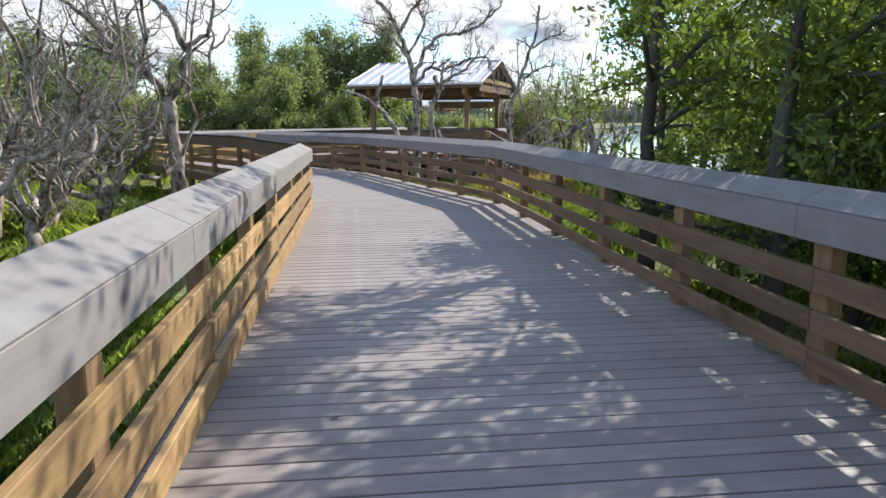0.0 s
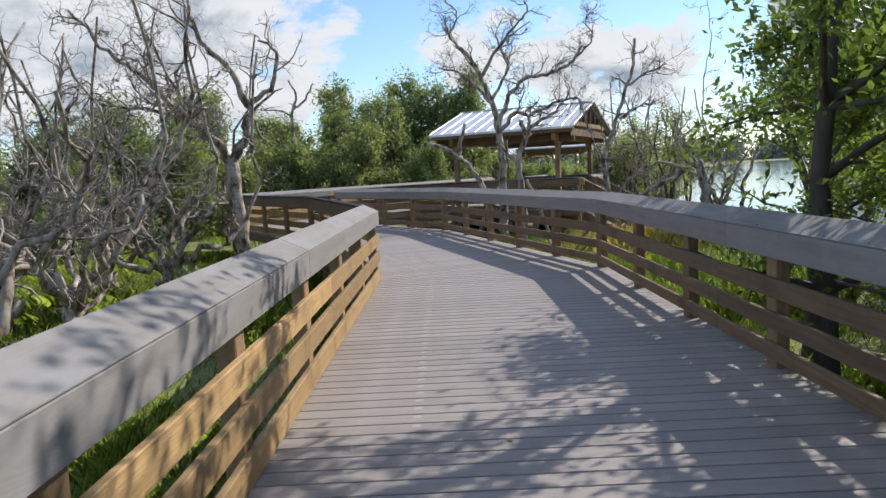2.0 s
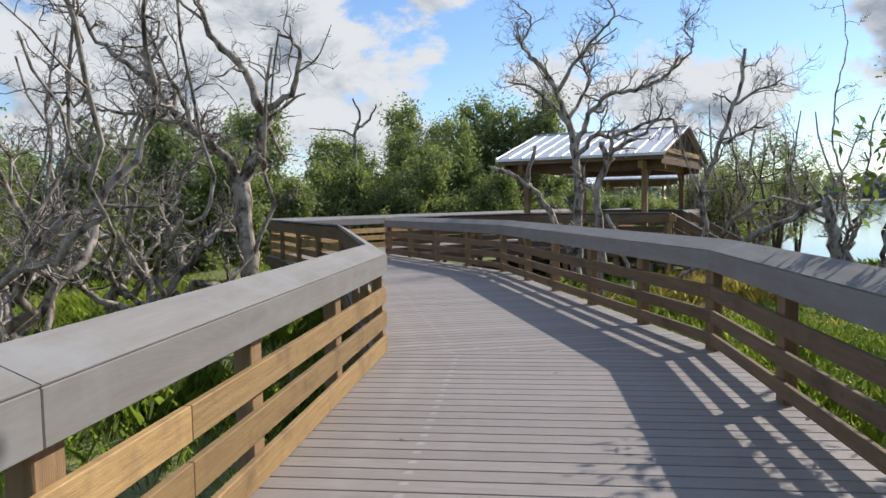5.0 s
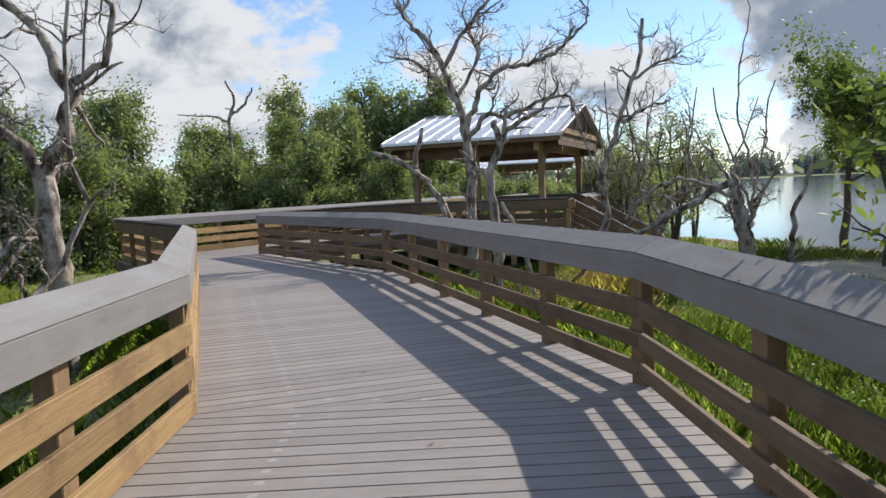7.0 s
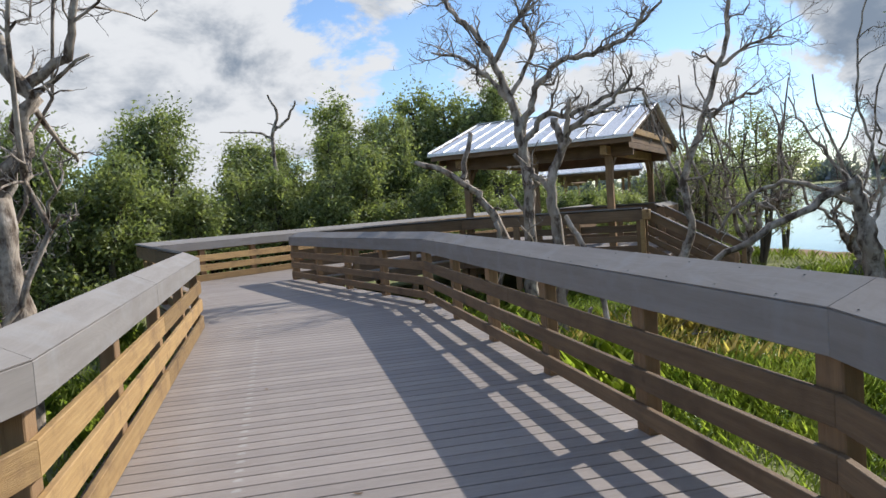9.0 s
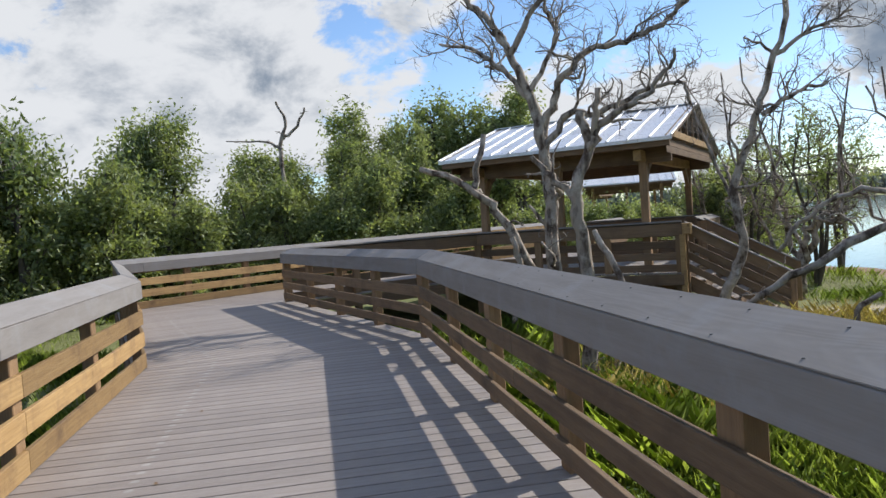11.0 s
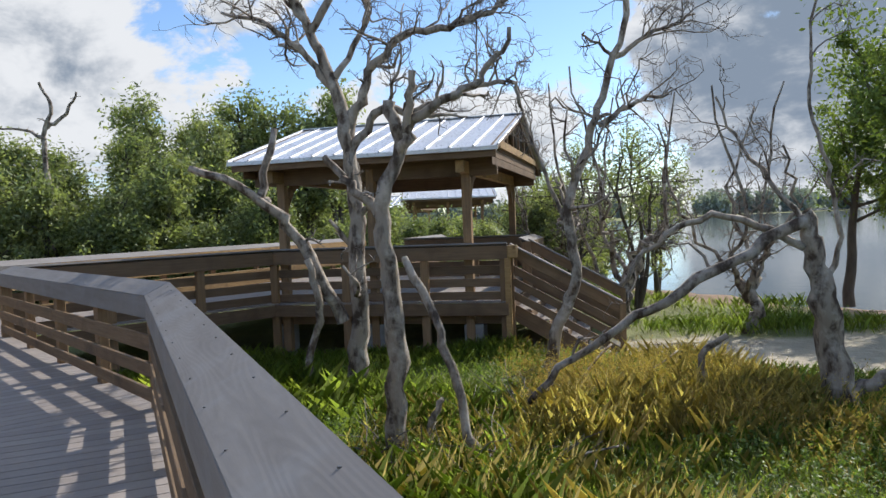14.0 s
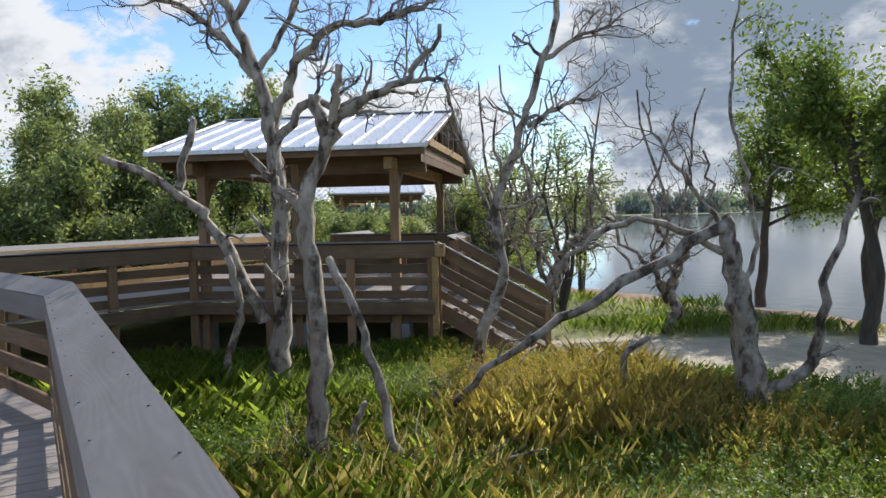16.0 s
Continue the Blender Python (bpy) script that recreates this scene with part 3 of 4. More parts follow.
# ---- stairs ----
def stairs():
    st = thing("stairs", "wooden stairs with board handrails down to sand", "stairs", at=PM)
    rise, run, n = 0.176, 0.30, 5
    a0 = 0.09
    for k in range(n):
        z = -rise * (k + 1)
        x0 = a0 + run * k
        if k < n - 1:
            for j in (0, 1):
                poly = ((x0 + 0.145 * j, 0.77), (x0 + 0.145 * j + 0.138, 0.77), (x0 + 0.145 * j + 0.138, 2.95), (x0 + 0.145 * j, 2.95))
                part("tread", prism(poly, z - 0.03, z, 0.004), DECK, st, "", PM.copy())
        part("riser", prism(((x0 - 0.022, 0.79), (x0 - 0.002, 0.79), (x0 - 0.002, 2.93), (x0 - 0.022, 2.93)), z - 0.02, z + rise - 0.032, 0.003), WOOD, st, "", PM.copy())
    for b in (0.75, 2.97):
        beam("stringer", (a0 - 0.02, b, -0.21), (a0 + run * (n - 0.9), b, -0.21 - rise * (n - 0.9)), 0.045, 0.26, WOOD, st)
    for b in (0.65, 3.07):
        s, e = (a0 - 0.02, b), (a0 + 1.80, b)
        drop = -1.0

        def sloped(name, z, h, w, mat, lab=""):
            beam(name, (s[0], b, z), (e[0], b, z + drop), w, h, mat, st, lab)
        sloped("handrail_board", 0.84, 0.19, 0.04, WOOD)
        sloped("handrail_cap", 0.948, 0.028, 0.15, CAP, "grey sloping cap")
        for z in (0.54, 0.33, 0.10):
            sloped("sloping_rail", z, 0.13, 0.036, WOOD)
        part("end_post", prism(((e[0] - 0.05, b - 0.05), (e[0] + 0.05, b - 0.05), (e[0] + 0.05, b + 0.05), (e[0] - 0.05, b + 0.05)), GROUND - 0.1, 0.93 + drop, 0.006), POST, st, "", PM.copy())
        part("top_post", prism(((s[0] - 0.05, b - 0.05), (s[0] + 0.05, b - 0.05), (s[0] + 0.05, b + 0.05), (s[0] - 0.05, b + 0.05)), GROUND - 0.1, 0.90, 0.006), POST, st, "", PM.copy())


stairs()


# ---- bare trees ----
def smooth_path(pts, per=4, jitter=0.0, rng=None):
    """A curve through the points, with a slight wander."""
    P = [np.array(p, float) for p in pts]
    P = [2 * P[0] - P[1]] + P + [2 * P[-1] - P[-2]]
    out = []
    for i in range(1, len(P) - 2):
        for k in range(per):
            t = k / per
            a, b, c, d = P[i - 1:i + 3]
            out.append(0.5 * (2 * b + (c - a) * t + (2 * a - 5 * b + 4 * c - d) * t * t + (3 * b - a - 3 * c + d) * t ** 3))
    out.append(P[-2])
    out = np.array(out)
    if jitter and rng is not None:
        out[1:-1] += rng.normal(0, jitter, out[1:-1].shape)
    return out


class Tubes:
    """Collects tapered tubes into one mesh."""

    def __init__(self):
        self.v, self.f, self.n = [], [], 0

    def add(self, path, r0, r1, sides=6, rough=0.0, rng=None):
        path = np.asarray(path)
        k = len(path)
        tang = np.gradient(path, axis=0)
        tang /= np.linalg.norm(tang, axis=1, keepdims=True) + 1e-9
        ref = np.array([0.3, 0.9, 0.2])
        a = np.cross(tang, ref)
        a /= np.linalg.norm(a, axis=1, keepdims=True) + 1e-9
        b = np.cross(tang, a)
        r = r0 + (r1 - r0) * np.linspace(0, 1, k) ** 0.8
        ang = np.linspace(0, 2 * np.pi, sides, endpoint=False)
        rr = np.repeat(r[:, None], sides, 1)
        if rough and rng is not None:
            rr = rr * (1 + rng.normal(0, rough, rr.shape))
        ring = path[:, None] + rr[:, :, None] * (np.cos(ang)[None, :, None] * a[:, None] + np.sin(ang)[None, :, None] * b[:, None])
        self.v.append(ring.reshape(-1, 3))
        i = np.arange(k - 1)[:, None] * sides + np.arange(sides)[None]
        j = np.arange(k - 1)[:, None] * sides + (np.arange(sides)[None] + 1) % sides
        f = np.stack([i, j, j + sides, i + sides], -1).reshape(-1, 4) + self.n
        self.f.append(f)
        self.n += k * sides
        # closed tip
        tip = np.array([[self.n - sides, self.n - sides + 1, self.n - sides + 2, self.n - sides + 3]])
        if sides >= 4:
            self.f.append(tip)

    def make(self, name, mat, parent, label=""):
        return raw_mesh(name, np.concatenate(self.v), np.concatenate(self.f), mat, parent, label, smooth=True)


def wander(p, d, length, rng, steps, curl, lift):
    pts, d = [np.array(p)], np.array(d, float)
    for _ in range(steps):
        d = d + rng.normal(0, curl, 3) + np.array([0, 0, lift])
        d /= np.linalg.norm(d)
        pts.append(pts[-1] + d * length / steps)
    return np.array(pts)


def sprout(limbs, twigs, path, r, rng, level, count, length, curl=0.35, lift=0.06, start=0.25):
    """Side branches along a path, and twigs on them."""
    k = len(path)
    for _ in range(count):
        i = int(rng.uniform(start, 1.0) * (k - 1))
        i = min(i, k - 2)
        t = path[i + 1] - path[i]
        t /= np.linalg.norm(t) + 1e-9
        side = np.cross(t, rng.normal(0, 1, 3))
        side /= np.linalg.norm(side) + 1e-9
        d = 0.55 * t + 0.85 * side + np.array([0, 0, 0.25])
        L = length * rng.uniform(0.5, 1.15)
        rr = max(r * (1 - 0.6 * i / k) * rng.uniform(0.35, 0.55), 0.004)
        sub = wander(path[i], d / np.linalg.norm(d), L, rng, 6 if level > 1 else 5, curl, lift)
        (limbs if rr > 0.012 else twigs).add(sub, rr, rr * 0.35, 5 if rr > 0.012 else 4)
        if level > 0:
            sprout(limbs, twigs, sub, rr, rng, level - 1, max(3, int(count * 0.55)), L * 0.55, curl, lift, 0.2)


def bare_tree(main, seed, label, side_count=5, side_len=0.9, levels=2, curl=0.42, group="dead trees", gnarl=1.25):
    """main: limbs as (points, thick, thin, twigginess); the first is the trunk."""
    rng = np.random.default_rng(seed)
    base = main[0][0][0]
    t = thing("dead_tree", label, "tree", group, at=tuple(base))
    twigs = Tubes()
    for n, (pts, r0, r1, tw) in enumerate(main):
        limb = Tubes()
        path = smooth_path(pts, 5, (0.012 + r0 * 0.10) * gnarl * (1 if n else 0.55), rng)
        # a little depth: limbs sway out of their plane
        sway = rng.uniform(-0.25, 0.25) * (0 if n == 0 else 1)
        path[:, 1] += sway * np.linspace(0, 1, len(path)) ** 1.3
        limb.add(path, r0, r1, 9 if n == 0 else 7, 0.09, rng)
        if tw:
            sprout(limb, twigs, path, r0, rng, levels, int(side_count * tw + 0.5), side_len * min(1, 0.5 + tw / 2), curl)
        limb.make("limb" if n else "trunk", BARK, t)
    if twigs.v:
        tagged(twigs.make("twig_mass", TWIG, t, "fine bare grey twigs"), kind="stuff")
    return t


DEAD = "leafless weathered grey tree with twisted limbs in grass"
bare_tree([
    ([(-1.70, 24.60, -1.04), (-1.62, 24.59, -0.07), (-1.58, 24.59, 1.19), (-1.66, 24.60, 2.37), (-1.84, 24.59, 3.26), (-2.11, 24.59, 3.93), (-2.51, 24.59, 4.67)], 0.145, 0.05, 0.8),
    ([(-1.65, 24.60, 2.53), (-1.40, 24.60, 3.24), (-0.94, 24.53, 3.74), (-0.27, 24.46, 3.86), (0.40, 24.59, 4.13), (0.73, 24.60, 4.57)], 0.075, 0.03, 1.6),
    ([(-1.63, 24.59, 2.27), (-1.26, 24.52, 2.83), (-0.67, 24.44, 2.85), (-0.00, 24.57, 3.12), (0.51, 24.61, 3.18), (0.65, 24.70, 2.87)], 0.065, 0.025, 1.6),
    ([(-1.79, 24.59, 3.19), (-2.26, 24.57, 3.71), (-2.76, 24.65, 4.13), (-3.36, 24.73, 4.33)], 0.06, 0.022, 1.4),
    ([(-1.82, 24.59, 0.08), (-2.30, 24.47, 1.14), (-2.72, 24.40, 1.68), (-3.66, 24.31, 2.19)], 0.095, 0.05, 0.15),
    ([(-2.72, 24.40, 1.68), (-2.78, 24.35, 1.98), (-2.60, 24.35, 2.67)], 0.07, 0.045, 0.0),
    ([(-2.21, 24.42, -1.00), (-2.30, 24.47, -0.43), (-2.09, 24.48, 0.24), (-2.22, 24.47, 0.95)], 0.06, 0.05, 0.0),
    ([(-2.11, 24.59, 3.93), (-1.66, 24.50, 4.57), (-1.15, 24.42, 5.18), (-0.75, 24.40, 5.6), (-0.95, 24.40, 6.1)], 0.06, 0.016, 1.4),
    ([(-2.51, 24.59, 4.62), (-2.95, 24.62, 5.2), (-2.70, 24.60, 5.7), (-3.05, 24.60, 6.2)], 0.05, 0.015, 1.3),
    ([(0.40, 24.59, 4.13), (1.00, 24.50, 4.75), (0.80, 24.50, 5.2), (1.15, 24.50, 5.6)], 0.032, 0.012, 1.3),
    ([(-1.84, 24.59, 3.26), (-1.35, 24.70, 4.1), (-1.50, 24.75, 4.8), (-0.70, 24.75, 5.4)], 0.05, 0.015, 1.2),
], 11, DEAD, 9, 1.0)
bare_tree([
    ([(-0.87, 21.67, -1.04), (-0.80, 21.68, -0.14), (-0.81, 21.68, 0.91), (-0.89, 21.67, 1.51), (-0.68, 21.68, 2.08), (-0.76, 21.68, 2.49)], 0.115, 0.055, 0.0),
    ([(-0.68, 21.68, 2.02), (-0.46, 21.59, 2.35), (-0.11, 21.60, 2.52), (0.16, 21.62, 2.76), (0.36, 21.52, 3.11)], 0.06, 0.02, 1.3),
    ([(-0.68, 21.68, 1.05), (-0.32, 21.49, 0.26), (-0.16, 21.40, -0.48), (0.09, 21.41, -1.04)], 0.035, 0.05, 0.0),
    ([(-0.89, 21.67, 1.46), (-1.16, 21.76, 1.74), (-1.39, 21.75, 2.02)], 0.06, 0.03, 0.5),
    ([(-0.68, 21.68, 2.02), (-0.58, 21.69, 2.37), (-0.52, 21.69, 2.73)], 0.05, 0.035, 0.4),
], 12, DEAD, 4, 0.6)
bare_tree([
    ([(0.83, 24.71, -1.04), (1.00, 24.72, -0.19), (1.29, 24.72, 0.56), (1.21, 24.71, 1.46), (1.49, 24.72, 2.27), (1.70, 24.72, 2.93), (2.01, 24.72, 3.80), (2.11, 24.72, 4.67)], 0.10, 0.035, 1.2),
    ([(1.65, 24.71, 2.56), (2.14, 24.66, 2.83), (2.59, 24.58, 2.94)], 0.045, 0.02, 1.0),
    ([(1.89, 24.71, 3.44), (2.38, 24.67, 3.71), (2.92, 24.60, 3.92)], 0.04, 0.015, 1.3),
    ([(1.25, 24.73, 1.20), (0.87, 24.91, 2.22), (0.61, 25.11, 3.24)], 0.035, 0.012, 1.2),
], 13, DEAD, 9, 1.0)
bare_tree([
    ([(3.87, 22.80, -1.04), (3.69, 22.79, 0.04), (3.56, 22.80, 0.76), (3.42, 22.79, 1.31)], 0.19, 0.085, 0.0),
    ([(3.58, 22.79, 0.44), (3.80, 22.80, 1.00), (3.72, 22.79, 1.66), (3.56, 22.79, 2.44), (3.62, 22.79, 3.34), (3.78, 22.79, 4.3), (3.70, 22.79, 5.2)], 0.034, 0.007, 1.1),
    ([(3.50, 22.78, 1.25), (2.45, 22.64, 0.74), (1.60, 22.60, 0.29), (0.82, 22.67, -0.23), (0.25, 22.74, -0.89)], 0.075, 0.03, 0.5),
    ([(3.42, 22.78, 0.95), (2.64, 22.85, 1.33), (2.03, 22.92, 1.12), (1.53, 22.90, 0.60)], 0.045, 0.025, 0.6),
    ([(3.86, 22.79, -0.63), (4.36, 22.72, -0.24), (4.43, 22.62, 0.61), (4.75, 22.63, 1.61)], 0.085, 0.03, 0.5),
    ([(3.42, 22.78, 1.20), (3.00, 22.97, 1.92), (2.69, 23.05, 2.63)], 0.035, 0.012, 1.6),
], 14, "grey shoreline tree with long leaning bare limbs", 5, 0.8)
bare_tree([
    ([(-5.72, 16.84, -1.00), (-5.76, 16.83, 0.27), (-5.83, 16.81, 1.71)], 0.15, 0.13, 0.0),
    ([(-5.83, 16.81, 1.66), (-6.08, 16.75, 2.12), (-6.69, 16.60, 2.67), (-7.27, 16.45, 3.40), (-7.88, 16.30, 3.86), (-8.52, 16.14, 4.66)], 0.10, 0.025, 2.0),
    ([(-5.83, 16.81, 1.66), (-5.58, 16.87, 2.16), (-5.43, 16.91, 2.83), (-5.77, 16.82, 3.53), (-6.20, 16.72, 4.14), (-6.29, 16.69, 4.81)], 0.115, 0.03, 0.9),
    ([(-5.42, 16.91, 2.82), (-4.98, 17.02, 3.13), (-4.85, 17.06, 3.71), (-5.16, 16.98, 3.95)], 0.06, 0.02, 0.9),
    ([(-6.08, 16.75, 2.08), (-6.53, 16.52, 2.58), (-7.50, 16.22, 2.82), (-8.10, 16.12, 2.90)], 0.055, 0.018, 1.8),
    ([(-6.50, 16.62, 2.50), (-6.60, 16.32, 3.30), (-6.90, 16.12, 4.30)], 0.045, 0.014, 1.6),
], 15, DEAD, 8, 1.15)


def shrub_tree(x, y, seed, height, spread, stems, label):
    """A low tangled leafless tree with several stems from one foot."""
    rng = np.random.default_rng(seed)
    main = [([(x, y, GROUND - 0.1), (x + rng.normal(0, 0.1), y, GROUND + 0.4), (x + rng.normal(0, 0.15), y + 0.1, GROUND + 0.9)], 0.13, 0.10, 0.0)]
    foot = np.array(main[0][0][-1])
    for k in range(stems):
        a = 2 * math.pi * (k + rng.uniform(-0.3, 0.3)) / stems
        out = spread * rng.uniform(0.6, 1.0)
        up = height * rng.uniform(0.55, 1.0)
        p1 = foot + np.array([math.cos(a) * out * 0.4, math.sin(a) * out * 0.4, up * rng.uniform(0.02, 0.28)])
        p2 = foot + np.array([math.cos(a + 0.5) * out * 0.8, math.sin(a + 0.5) * out * 0.8, up * rng.uniform(0.25, 0.6)])
        p3 = foot + np.array([math.cos(a + 0.1) * out, math.sin(a + 0.1) * out, up])
        main.append(([tuple(foot - np.array([0, 0, rng.uniform(0, 0.4)])), tuple(p1), tuple(p2), tuple(p3)], rng.uniform(0.05, 0.085), 0.018, 1.2))
    return bare_tree(main, seed + 100, label, 8, 0.95, 2, 0.52, gnarl=3.0)


TANGLE = "low tangled leafless grey tree with pale broken limbs"
for x, y, s, h, sp, st in ((-6.8, 15.8, 31, 4.2, 2.4, 7), (-6.2, 12.5, 32, 4.1, 2.6, 8), (-8.5, 14.0, 33, 5.0, 2.6, 7), (-5.0, 9.6, 34, 2.8, 2.0, 6),
                           (-9.6, 18.2, 35, 4.4, 2.4, 6), (-8.0, 10.4, 36, 3.8, 2.4, 6), (-11.5, 15.5, 37, 4.6, 2.6, 6), (4.9, 28.4, 38, 4.0, 1.6, 5),
                           (2.9, 29.6, 39, 4.6, 1.5, 5), (2.4, 34.0, 40, 4.2, 1.8, 6)):
    shrub_tree(x, y, s, h, sp, st, TANGLE)
# dead snag standing above the far green trees
bare_tree([
    ([(-12.34, 35.26, -0.94), (-12.24, 35.27, 2.53), (-12.29, 35.26, 4.26), (-12.04, 35.28, 5.05), (-12.34, 35.26, 5.8)], 0.11, 0.035, 0.3),
    ([(-12.24, 35.27, 4.15), (-12.95, 35.24, 4.5), (-14.48, 35.18, 4.65)], 0.06, 0.02, 0.4),
    ([(-12.19, 35.27, 4.5), (-11.63, 35.30, 4.9), (-11.32, 35.31, 5.5)], 0.07, 0.03, 0.4),
], 16, "grey dead snag rising from green trees", 4, 0.6, 1)


# ---- leafy trees ----
def leaves_at(centres, spread, count, size, rng, flat=0.6):
    """Small bent rhombus leaves scattered round the centres."""
    pick = rng.integers(0, len(centres), count)
    c = centres[pick]
    own = rng.uniform(0.3, 1.15, (len(centres), 1)) * np.array([[1.0, 1.0, 1.15]]) * rng.uniform(0.6, 1.3, (len(centres), 3))
    off = np.clip(rng.normal(0, 0.5, (count, 3)), -1.0, 1.0) * spread * own[pick]
    p = c + off
    n = rng.normal(0, 1, (count, 3)) + np.array([0, 0, flat])
    n /= np.linalg.norm(n, axis=1, keepdims=True)
    t = np.cross(n, rng.normal(0, 1, (count, 3)))
    t /= np.linalg.norm(t, axis=1, keepdims=True) + 1e-9
    b = np.cross(n, t)
    s = size * rng.uniform(0.6, 1.3, (count, 1))
    v = np.stack([p - t * s, p + b * s * 0.42 + n * s * 0.12, p + t * s, p - b * s * 0.42 + n * s * 0.12], 1)
    return v.reshape(-1, 3), np.arange(count * 4).reshape(-1, 4)


def leafy_meshes(seed, height, radius, leaves, size, low=0.3, clump=0.45, lean=(0, 0), tall=1.0, single=False):
    """Trunk-and-limb and leaf data of one tree, foot at the origin."""
    rng = np.random.default_rng(seed)
    tubes, tips = Tubes(), []
    stems = 1 if single else rng.integers(1, 4)
    sway = 0.04 if single else 0.25
    for s in range(stems):
        a = rng.uniform(0, 6.28)
        top = np.array([lean[0] + math.cos(a) * radius * sway, lean[1] + math.sin(a) * radius * sway, height * rng.uniform(0.72, 0.95)])
        path = smooth_path([(0, 0, -0.15), tuple(top * 0.35 + rng.normal(0, 0.12, 3)), tuple(top * 0.7 + rng.normal(0, 0.15, 3)), tuple(top)], 4, 0.02, rng)
        r = (0.02 if single else 0.028) * height / math.sqrt(stems)
        tubes.add(path, r, r * 0.25, 7)
        tips.append(path[-1])
        for k in range(int(11 / stems) + 4):
            i = int(rng.uniform(low * 0.6, 0.98) * (len(path) - 1))
            a = rng.uniform(0, 6.28)
            h = path[i][2] / height
            reach = radius * rng.uniform(0.45, 1.05) * (1.15 - 0.75 * h ** 2 * tall)
            d = np.array([math.cos(a), math.sin(a), rng.uniform(0.1, 0.7)])
            sub = wander(path[i], d / np.linalg.norm(d), reach, rng, 5, 0.22, 0.05)
            tubes.add(sub, r * 0.36, 0.008, 5)
            tips += [sub[2], sub[3], sub[4], sub[5]]
            for _ in range(2):
                tw = wander(sub[rng.integers(2, 5)], rng.normal(0, 1, 3) + np.array([0, 0, 0.4]), reach * 0.45, rng, 3, 0.25, 0.05)
                tubes.add(tw, 0.014, 0.004, 4)
                tips += [tw[-1], tw[1]]
    tips = np.array(tips)
    keep = tips[:, 2] > height * low * 0.5
    tips = tips[keep]
    # uneven clumps: some tips are bare, some are full
    w = tips[rng.random(len(tips)) < 0.85]
    v, f = leaves_at(w, clump, leaves, size, rng)
    return tubes, v, f


def leafy_tree(data, x, y, label, leaf_mat, bark_mat, group, spin=0.0, scale=1.0, z=GROUND):
    tubes, v, f = data
    t = thing("tree", label, "tree", group)
    raw_mesh("trunk", np.concatenate(tubes.v), np.concatenate(tubes.f), bark_mat, t, smooth=True)
    raw_mesh("crown", v, f, leaf_mat, t, "dense small green leaves")
    t.matrix_basis = Matrix.Translation((x, y, z)) @ Matrix.Rotation(spin, 4, "Z") @ Matrix.Scale(scale, 4)
    return t


# near mangroves on the lagoon side
MANGROVE = "dark-trunked mangrove tree with glossy green leaves beside boardwalk"
NEAR = [leafy_meshes(51, 5.8, 2.3, 7500, 0.05, 0.42, 0.40, single=True), leafy_meshes(52, 5.0, 2.2, 19000, 0.05, 0.12, 0.48), leafy_meshes(53, 4.4, 2.0, 15000, 0.05, 0.1, 0.45),
        leafy_meshes(54, 5.4, 2.3, 16000, 0.055, 0.72, 0.45)]
first = [None] * 4
# the tree by the rail keeps its leaves off the walk
tb_, v_, f_ = NEAR[0]
q_ = v_.reshape(-1, 4, 3).mean(1)
wx_ = 2.58 + math.cos(0.3) * q_[:, 0] - math.sin(0.3) * q_[:, 1]
wy_ = 10.1 + math.sin(0.3) * q_[:, 0] + math.cos(0.3) * q_[:, 1]
clear_ = (wx_ - (0.885 + 0.208 * (13.705 - wy_)) > 0.35) | (q_[:, 2] > 4.1)
clear_ |= (wx_ - (0.885 + 0.208 * (13.705 - wy_)) > -0.45) & (q_[:, 2] > 2.95)
v_ = v_.reshape(-1, 4, 3)[clear_].reshape(-1, 3)
NEAR[0] = (tb_, v_, np.arange(len(v_)).reshape(-1, 4))
for i, x, y, spin, sc in ((0, 2.58, 10.1, 0.3, 1.0), (0, 3.3, 8.3, 0.3, 0.98), (2, 4.5, 6.9, 0.9, 0.85), (2, 4.35, 9.2, 2.9, 0.98), (2, 5.7, 12.8, 0.2, 1.0), (1, 6.1, 17.0, 2.0, 0.7), (1, 5.0, 7.6, 1.1, 1.0), (2, 4.5, 11.2, 2.3, 0.9), (1, 6.65, 10.9, 3.0, 1.05),
                          (2, 5.2, 4.6, 4.2, 1.05), (1, 7.45, 5.7, 5.1, 1.1), (2, 8.25, 8.9, 0.9, 1.1), (2, 6.65, 14.9, 1.9, 0.85), (1, 9.25, 12.9, 2.6, 1.0), (0, 5.6, 1.9, 3.7, 0.95),
                          (3, 7.6, 26.6, 0.4, 1.0), (3, 9.6, 29.5, 3.3, 1.05), (3, 8.7, 32.4, 1.5, 0.95), (2, 8.6, 23.8, 5.0, 1.0), (3, 9.9, 26.6, 2.2, 1.1)):
    m = Matrix.Translation((x, y, GROUND)) @ Matrix.Rotation(spin, 4, "Z") @ Matrix.Scale(sc, 4)
    if first[i] is None:
        first[i] = leafy_tree(NEAR[i], x, y, MANGROVE, LEAF, DARKBARK, "mangroves", spin, sc)
    else:
        c = copy_thing(first[i], m)
        c.scale = (sc,) * 3

# a sparse crooked tree, and airy bushes behind the stairs
leafy_tree(leafy_meshes(58, 5.0, 1.15, 900, 0.055, 0.5, 0.26, lean=(-0.2, 0.0)), 4.1, 15.6, "crooked sparse-leaved tree beside the boardwalk", LEAF, DARKBARK, "mangroves")
leafy_tree(leafy_meshes(57, 4.8, 1.4, 8500, 0.05, 0.5, 0.42, single=True), 3.0, 12.2, MANGROVE, LEAF, DARKBARK, "mangroves")
